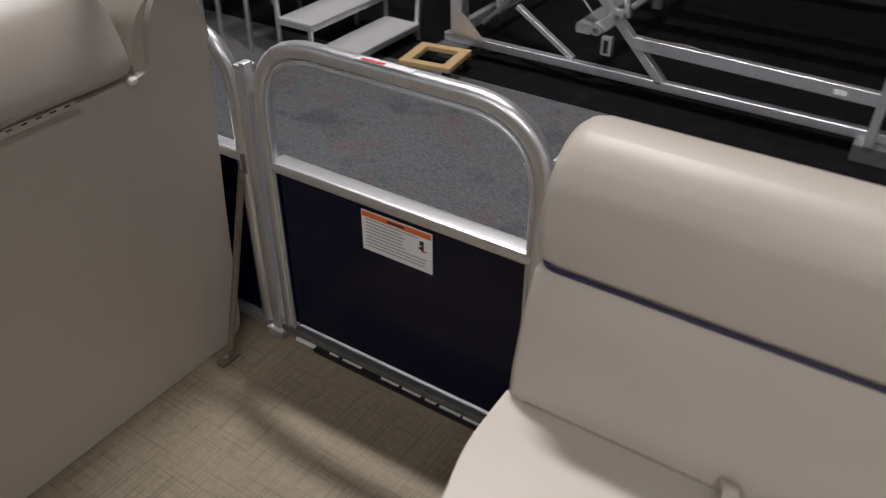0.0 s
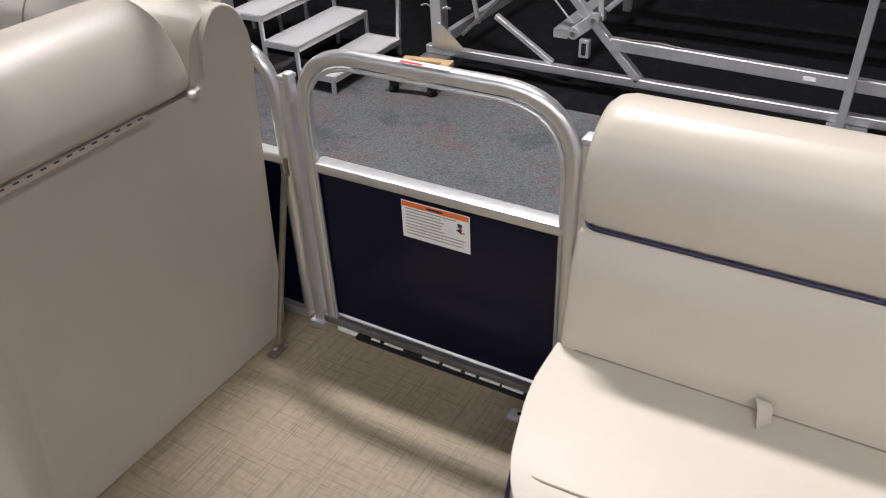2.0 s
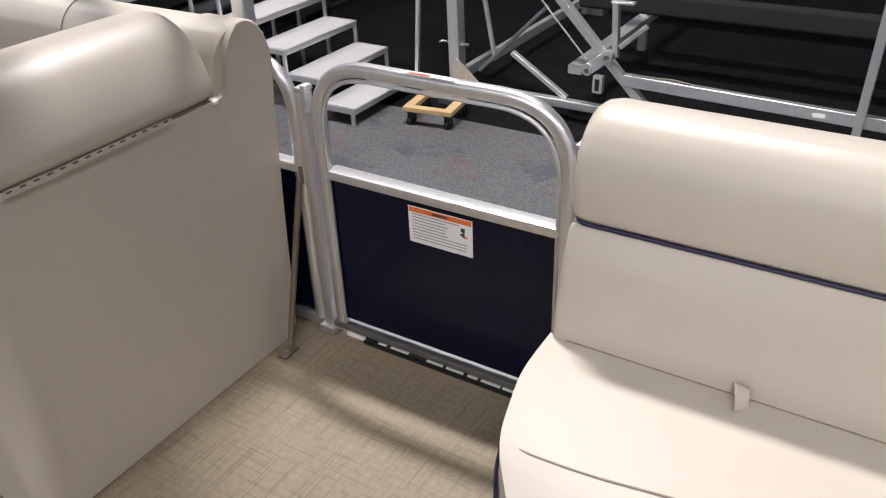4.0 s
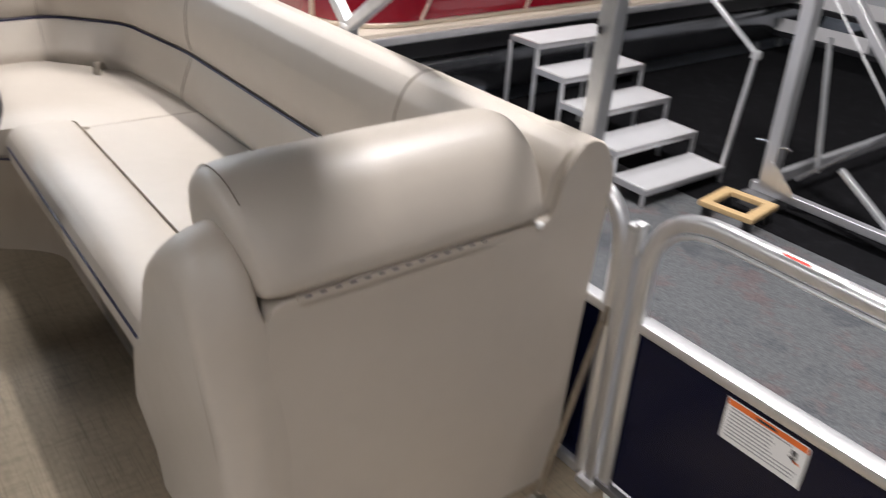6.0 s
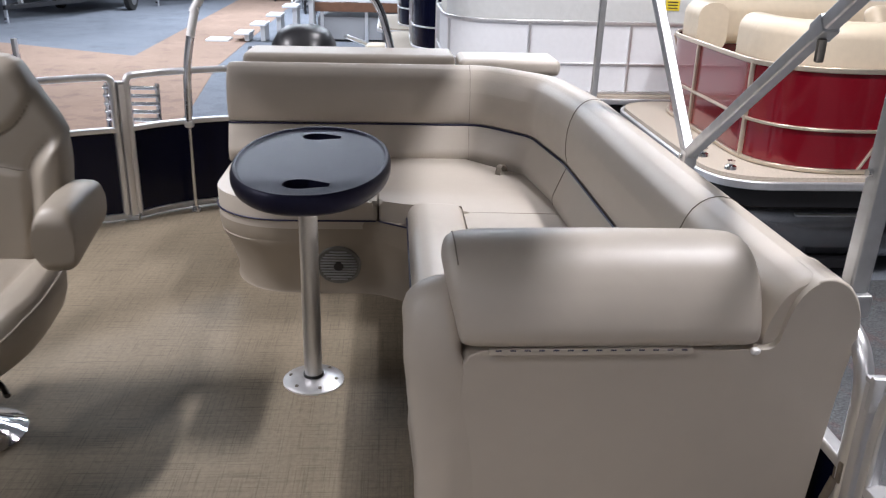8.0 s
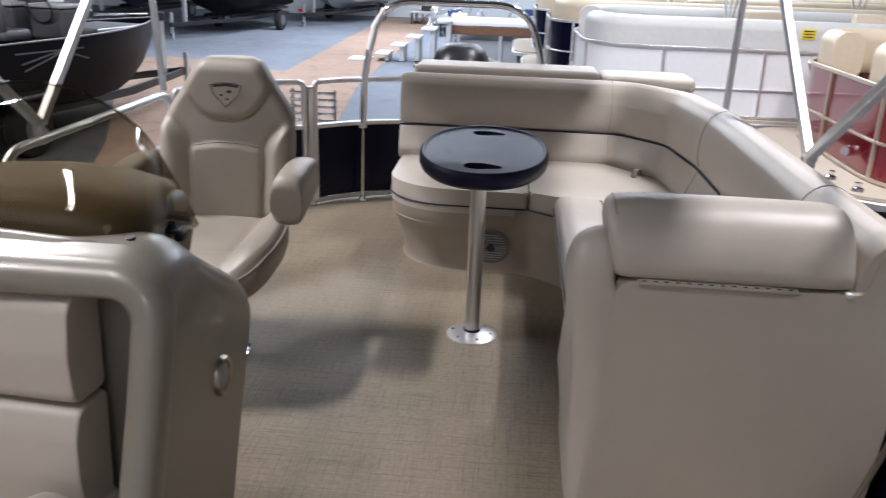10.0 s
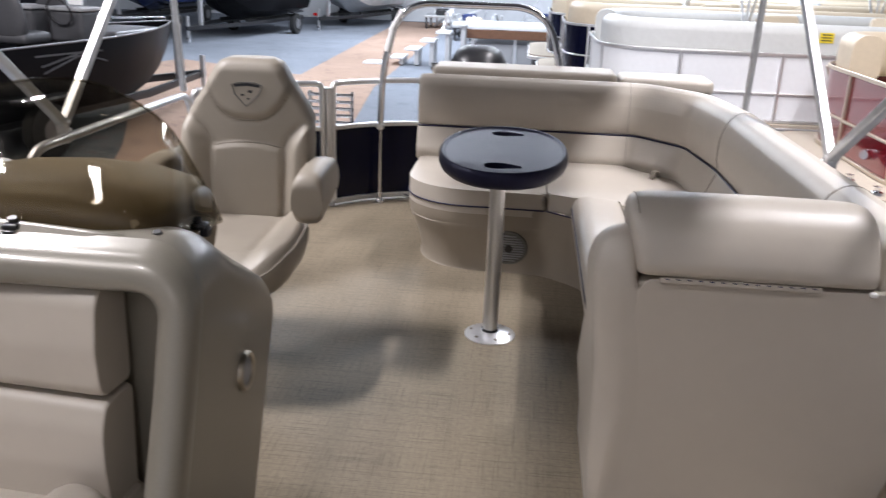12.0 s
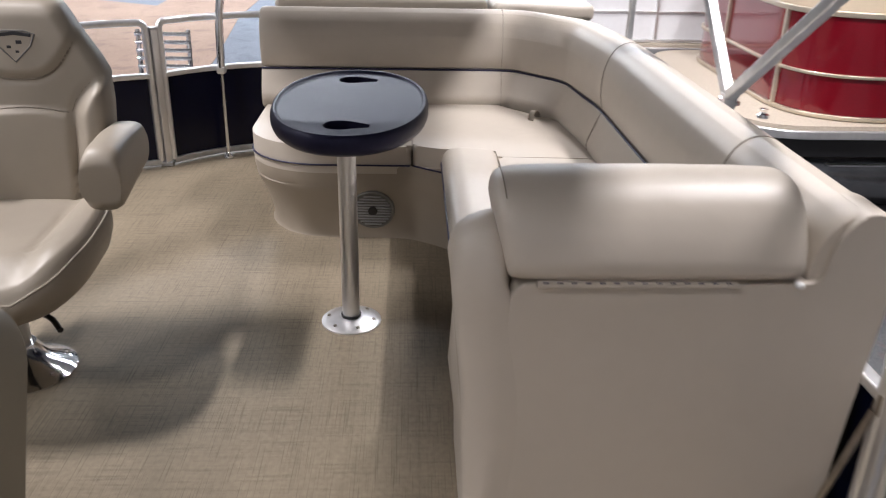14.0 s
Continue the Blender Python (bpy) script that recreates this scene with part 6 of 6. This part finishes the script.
def fishing_boat(x_stern, y, length, beam, gunwale, hull_mat, label, seats=True, rz=0.0, keel=-0.42, tail=(0.16, GROUND + 0.52), sheer=0.16, winch_mat=YELLOW):
    """An open aluminium boat on a trailer, its bow towards -x before the turn."""
    t = thing("fishing_boat", label, "boat", "boats on trailers", at=(x_stern, y, 0), rz=rz)
    rings = []
    n = 12
    for i in range(n + 1):
        s = i / n
        xx = -length * s
        half = beam / 2 * (1 - max(0.0, (s - 0.45) / 0.55) ** 2.2) + 0.02
        top = gunwale + sheer * max(0.0, (s - 0.4) / 0.6) ** 2
        bot = keel + (top - keel - 0.08) * max(0.0, (s - 0.62) / 0.38) ** 1.8
        ring = [(-half, top), (-half * 0.97, top - (top - bot) * 0.45), (-half * 0.80, bot + (top - bot) * 0.22), (0, bot), (half * 0.80, bot + (top - bot) * 0.22), (half * 0.97, top - (top - bot) * 0.45), (half, top), (half * 0.90, top), (half * 0.80, top - 0.30 * (1 - s * 0.6)), (-half * 0.80, top - 0.30 * (1 - s * 0.6)), (-half * 0.90, top)]
        rings.append([(xx, a, b) for a, b in ring])
    bm = bmesh.new()
    loft(bm, rings)
    part("hull", bm, hull_mat, t, weighted=False, sharp=35)
    for s in (-1, 1):
        pts = []
        for i in range(n + 1):
            q = i / n
            half = beam / 2 * (1 - max(0.0, (q - 0.45) / 0.55) ** 2.2) + 0.02
            pts.append((-length * q, s * half, gunwale + sheer * max(0.0, (q - 0.4) / 0.6) ** 2 + 0.01))
        tube("gunwale", pts, 0.013, GREY_METAL, t, n=8)
    # angular decal along the side: nested slanted bars
    for dx, dz, w, tilt in (((0.0, 0.0, 1.15, 1.0), (0.12, -0.055, 0.75, -9.0), (0.16, -0.115, 0.62, -14.0), (-0.40, -0.075, 0.52, 16.0), (-0.20, -0.045, 0.34, 3.0))):
        part("decal_bar", one_box((-length * 0.40 + dx, beam / 2 + 0.014, gunwale - 0.12 + dz), (w, 0.010, 0.020), 0.002, 1, pose(0, 0, 0, 0, -tilt, 0)), GREY_SEAT, t)
    for k in range(3):
        part("name_bar", one_box((-0.66 - 0.13 * k, beam / 2 + 0.020, gunwale - 0.115), (0.10, 0.006, 0.030), 0.002), GREY_PLASTIC, t)
    part("transom_label", one_box((0.006, beam / 2 - 0.13, gunwale - 0.17), (0.01, 0.18, 0.15), 0.002), PAPER, t)
    part("label_band", one_box((0.012, beam / 2 - 0.13, gunwale - 0.12), (0.006, 0.18, 0.04), 0.001), RED_INK, t)
    if seats:
        for sx, sy in ((-length * 0.375, 0.34), (-length * 0.23, -0.10), (-length * 0.62, -0.2)):
            seat = part("seat", one_box((sx, sy, gunwale + 0.05), (0.46, 0.46, 0.14), 0.06, 3), GREY_SEAT, t, "charcoal padded boat seat")
            bm = bmesh.new()
            loft(bm, [oval((sx + 0.17 + 0.10 * h, sy, gunwale + 0.07 + h), (d, 0, 0), (0, w, 0), 2.6, 20) for h, w, d in ((0.0, 0.17, 0.05), (0.03, 0.21, 0.07), (0.16, 0.235, 0.075), (0.32, 0.225, 0.07), (0.44, 0.18, 0.065), (0.51, 0.13, 0.055), (0.55, 0.08, 0.035), (0.56, 0.03, 0.015))])
            part("backrest", bm, GREY_SEAT, seat)
            part("pedestal", one_box((sx, sy, gunwale - 0.13), (0.12, 0.12, 0.26), 0.02), BLACK, seat)
        con = part("console", one_box((-length * 0.52, 0.42, gunwale + 0.14), (0.36, 0.50, 0.40), 0.06, 3), GREY_SEAT, t)
        ring = [Vector((-length * 0.52 + 0.26, 0.42, gunwale + 0.32)) + Vector((0.05 * math.sin(a), 0.17 * math.cos(a), 0.16 * math.sin(a))) for a in [2 * math.pi * i / 24 for i in range(24)]]
        bm = bmesh.new()
        sweep(bm, ring, disc(0.013, 6), closed=True, up=(1, 0, 0))
        part("steering_wheel", bm, BLACK, con)
        part("screen", one_box((-length * 0.53, 0.42, gunwale + 0.46), (0.05, 0.20, 0.14), 0.015), PAPER, con)
        part("dash", one_box((-length * 0.52, 0.42, gunwale + 0.35), (0.40, 0.54, 0.05), 0.02, 3), GREY_PLASTIC, con)
        second = part("console", one_box((-length * 0.56, -0.46, gunwale + 0.10), (0.40, 0.42, 0.44), 0.07, 3), GREY_SEAT, t)
        part("dash", one_box((-length * 0.56, -0.46, gunwale + 0.33), (0.44, 0.46, 0.05), 0.02, 3), GREY_PLASTIC, second)
        part("inner_floor", one_box((-length * 0.40, 0, gunwale - 0.285), (length * 0.62, beam * 0.72, 0.03), 0.01), GREY_PLASTIC, t)
        part("storage_box", one_box((-length * 0.215, 0.50, gunwale - 0.01), (0.24, 0.18, 0.14), 0.03, 3), PAPER, t, "small white storage box")
        part("bow_locker", one_box((-length * 0.76, 0, gunwale - 0.05), (length * 0.2, beam * 0.5, 0.12), 0.03, 3), GREY_METAL, t)
        troll = tube("trolling_motor", [(-length * 0.93, 0.16, gunwale + 0.12), (-length * 0.66, 0.30, gunwale + 0.20)], 0.02, CHROME, t)
        part("motor_head", one_box((-length * 0.65, 0.305, gunwale + 0.21), (0.22, 0.12, 0.12), 0.04, 3), BLACK, troll)
    # outboard at the stern
    bm = bmesh.new()
    loft(bm, [oval((0.30, 0, z), (hx, 0, 0), (0, hy, 0), 2.6, 20) for z, hx, hy in ((-0.30, 0.08, 0.05), (0.10, 0.14, 0.12), (0.22, 0.22, 0.17), (0.48, 0.22, 0.17), (0.60, 0.14, 0.11), (0.63, 0.03, 0.03))])
    part("outboard", bm, BLACK, t)
    # trailer
    for s in (-1, 1):
        tube("trailer_rail", [(0.1, s * 0.62, GROUND + 0.42), (-length * 0.72, s * 0.62, GROUND + 0.42), (-length - 0.9, 0, GROUND + 0.40)], 0.05, BLACK, t, section=rrect(0.06, 0.11, 0.008))
        wheel(-length * 0.30, s * (beam / 2 + 0.05), 0.32, 0.20, t)
        part("fender", one_box((-length * 0.30, s * (beam / 2 + 0.05), GROUND + 0.69), (0.80, 0.24, 0.06), 0.03, 3), BLACK, t)
        part("tail_light", one_box((tail[0], s * (beam / 2 + 0.02), tail[1]), (0.06, 0.17, 0.09), 0.01), TAIL, t, "red tail light")
        part("bunk", one_box((-length * 0.38, s * 0.42, GROUND + 0.50), (length * 0.6, 0.10, 0.10), 0.02), BLACK_MATT, t)
        part("light_bar", one_box((0.12, s * 0.45, GROUND + 0.46), (0.06, 0.80, 0.06), 0.01), ALU_DULL, t)
    winch = part("winch_post", one_box((-length - 0.16, 0, GROUND + 0.85), (0.10, 0.10, 0.95), 0.01), ALU, t)
    part("winch", one_box((-length - 0.14, 0, GROUND + 1.32), (0.16, 0.18, 0.14), 0.03), winch_mat, winch)
    part("jack", one_box((-length - 0.7, 0.10, GROUND + 0.36), (0.07, 0.07, 0.72), 0.01), ALU, t)
    bm = bmesh.new()
    cylinder(bm, (-length - 0.7, 0.07, GROUND + 0.08), (-length - 0.7, 0.13, GROUND + 0.08), 0.08, n=14)
    part("jack_wheel", bm, CHROME, t)
    return t


fishing_boat(-6.62, -6.62, 5.6, 1.7, 0.37, HULL_BLACK, "black aluminium fishing boat on a trailer", rz=-10, keel=-0.68, tail=(-0.42, -0.50), sheer=0.03, winch_mat=BLACK)
fishing_boat(-7.3, -9.2, 5.2, 1.8, 0.40, HULL_BLACK, "dark aluminium fishing boat with grey seats on a trailer", rz=-10, keel=-0.50, sheer=0.05, winch_mat=BLACK)
fishing_boat(-8.0, -11.9, 5.2, 1.8, 0.42, HULL_BLUE, "blue aluminium fishing boat with grey seats on a trailer", rz=-10, keel=-0.50, sheer=0.05, winch_mat=BLACK)
fishing_boat(-9.0, -14.6, 5.2, 1.8, 0.45, HULL_BLUE, "dark blue aluminium fishing boat on a trailer by the wall", rz=-10, keel=-0.50, sheer=0.05, winch_mat=BLACK)
fishing_boat(-14.8, -12.6, 4.8, 1.9, 0.62, HULL_BLACK, "dark aluminium fishing boat further back on a trailer", rz=-10)
fishing_boat(-27.6, -8.4, 5.4, 2.1, 0.85, HULL_BLACK, "black runabout on a trailer, its bow to the aisle", seats=False, rz=172)
fishing_boat(-33.0, -5.9, 5.0, 2.1, 0.85, ALU_DULL, "bare aluminium runabout on a trailer, its bow to the aisle", seats=False, rz=168)
fishing_boat(-30.2, -12.6, 5.2, 2.1, 0.85, HULL_BLUE, "blue runabout on a trailer, its bow to the aisle", seats=False, rz=176)


def far_dock():
    t = thing("floating_dock", "white display dock with a brown edge and white steps", "dock")
    part("top", one_box((-20.0, -0.30, 0.02), (2.0, 2.3, 0.08), 0.01), WHITE, t)
    part("fascia", one_box((-18.99, -0.30, -0.13), (0.06, 2.3, 0.20), 0.01), BROWN_WOOD, t)
    for y in (-1.3, -0.3, 0.7):
        part("leg", one_box((-19.05, y, -0.55), (0.08, 0.08, 0.68), 0.01), ALU, t)
    part("skirt", one_box((-20.0, -0.30, -0.60), (1.9, 2.2, 0.5), 0.01), GREY_PLASTIC, t)
    for k in range(5):
        z = GROUND + 0.20 * (k + 1) - 0.02
        y = -3.05 + 0.36 * k
        s = part("step", one_box((-19.0, y, z), (0.75, 0.34, 0.05), 0.01), WHITE, t)
        part("riser", one_box((-19.0, y + 0.10, (z + GROUND) / 2), (0.66, 0.10, z - GROUND - 0.05), 0.006), BOARD, s)
    part("step_board", one_box((-18.9, -3.6, GROUND + 0.03), (0.6, 0.5, 0.05), 0.01), WHITE, t)


far_dock()


def far_clutter(x, y, seed):
    """Chairs, posts and low frames between the far boats."""
    t = thing("boat_stand", "low steel boat stand with rails and a dark seat", "stand", "far boat stands", at=(x, y, GROUND))
    rnd = random.Random(seed)
    for k in range(4):
        a = Vector((rnd.uniform(-0.9, 0.9), rnd.uniform(-0.9, 0.9), 0.05))
        b = Vector((rnd.uniform(-0.9, 0.9), rnd.uniform(-0.9, 0.9), rnd.uniform(0.5, 1.2)))
        tube("rail", [a, (a + b) / 2 + Vector((0, 0, 0.15)), b], 0.035, ALU, t, n=8)
    part("bed", one_box((0, 0, 0.45), (1.6, 1.1, 0.08), 0.01), ALU_DULL, t)
    for dx in (-0.7, 0.7):
        for dy in (-0.45, 0.45):
            part("leg", one_box((dx, dy, 0.21), (0.07, 0.07, 0.41), 0.01), BLACK, t)
    part("seat", one_box((0.2, 0.1, 0.60), (0.5, 0.5, 0.22), 0.06, 3), (BLACK, CREAM, HULL_BLUE)[seed % 3], t)


for cx, cy, cs in ((-13.2, 0.0, 1), (-23.5, -1.0, 3), (-25.5, 0.8, 4), (-28.5, -2.2, 5), (-22.0, 1.6, 6), (-26.5, -1.9, 7), (-30.5, 0.4, 8), (-31.0, -3.4, 9), (-24.6, 2.4, 10), (-28.0, 1.8, 11)):
    far_clutter(cx, cy, cs)


def stern_cleat():
    t = thing("mooring_cleat", "small polished steel mooring cleat on the stern deck", "cleat", at=(-4.09, -0.565, 0.0), rz=70)
    for dx in (-0.025, 0.025):
        bm = bmesh.new()
        cylinder(bm, (dx, 0, 0.0), (dx, 0, 0.028), 0.012, 0.009, 12)
        part("foot", bm, CHROME, t)
    tube("horn", fillet([(-0.075, 0, 0.040), (-0.045, 0, 0.031), (0.045, 0, 0.031), (0.075, 0, 0.040)], 0.03, 4), 0.009, CHROME, t, n=10)


stern_cleat()
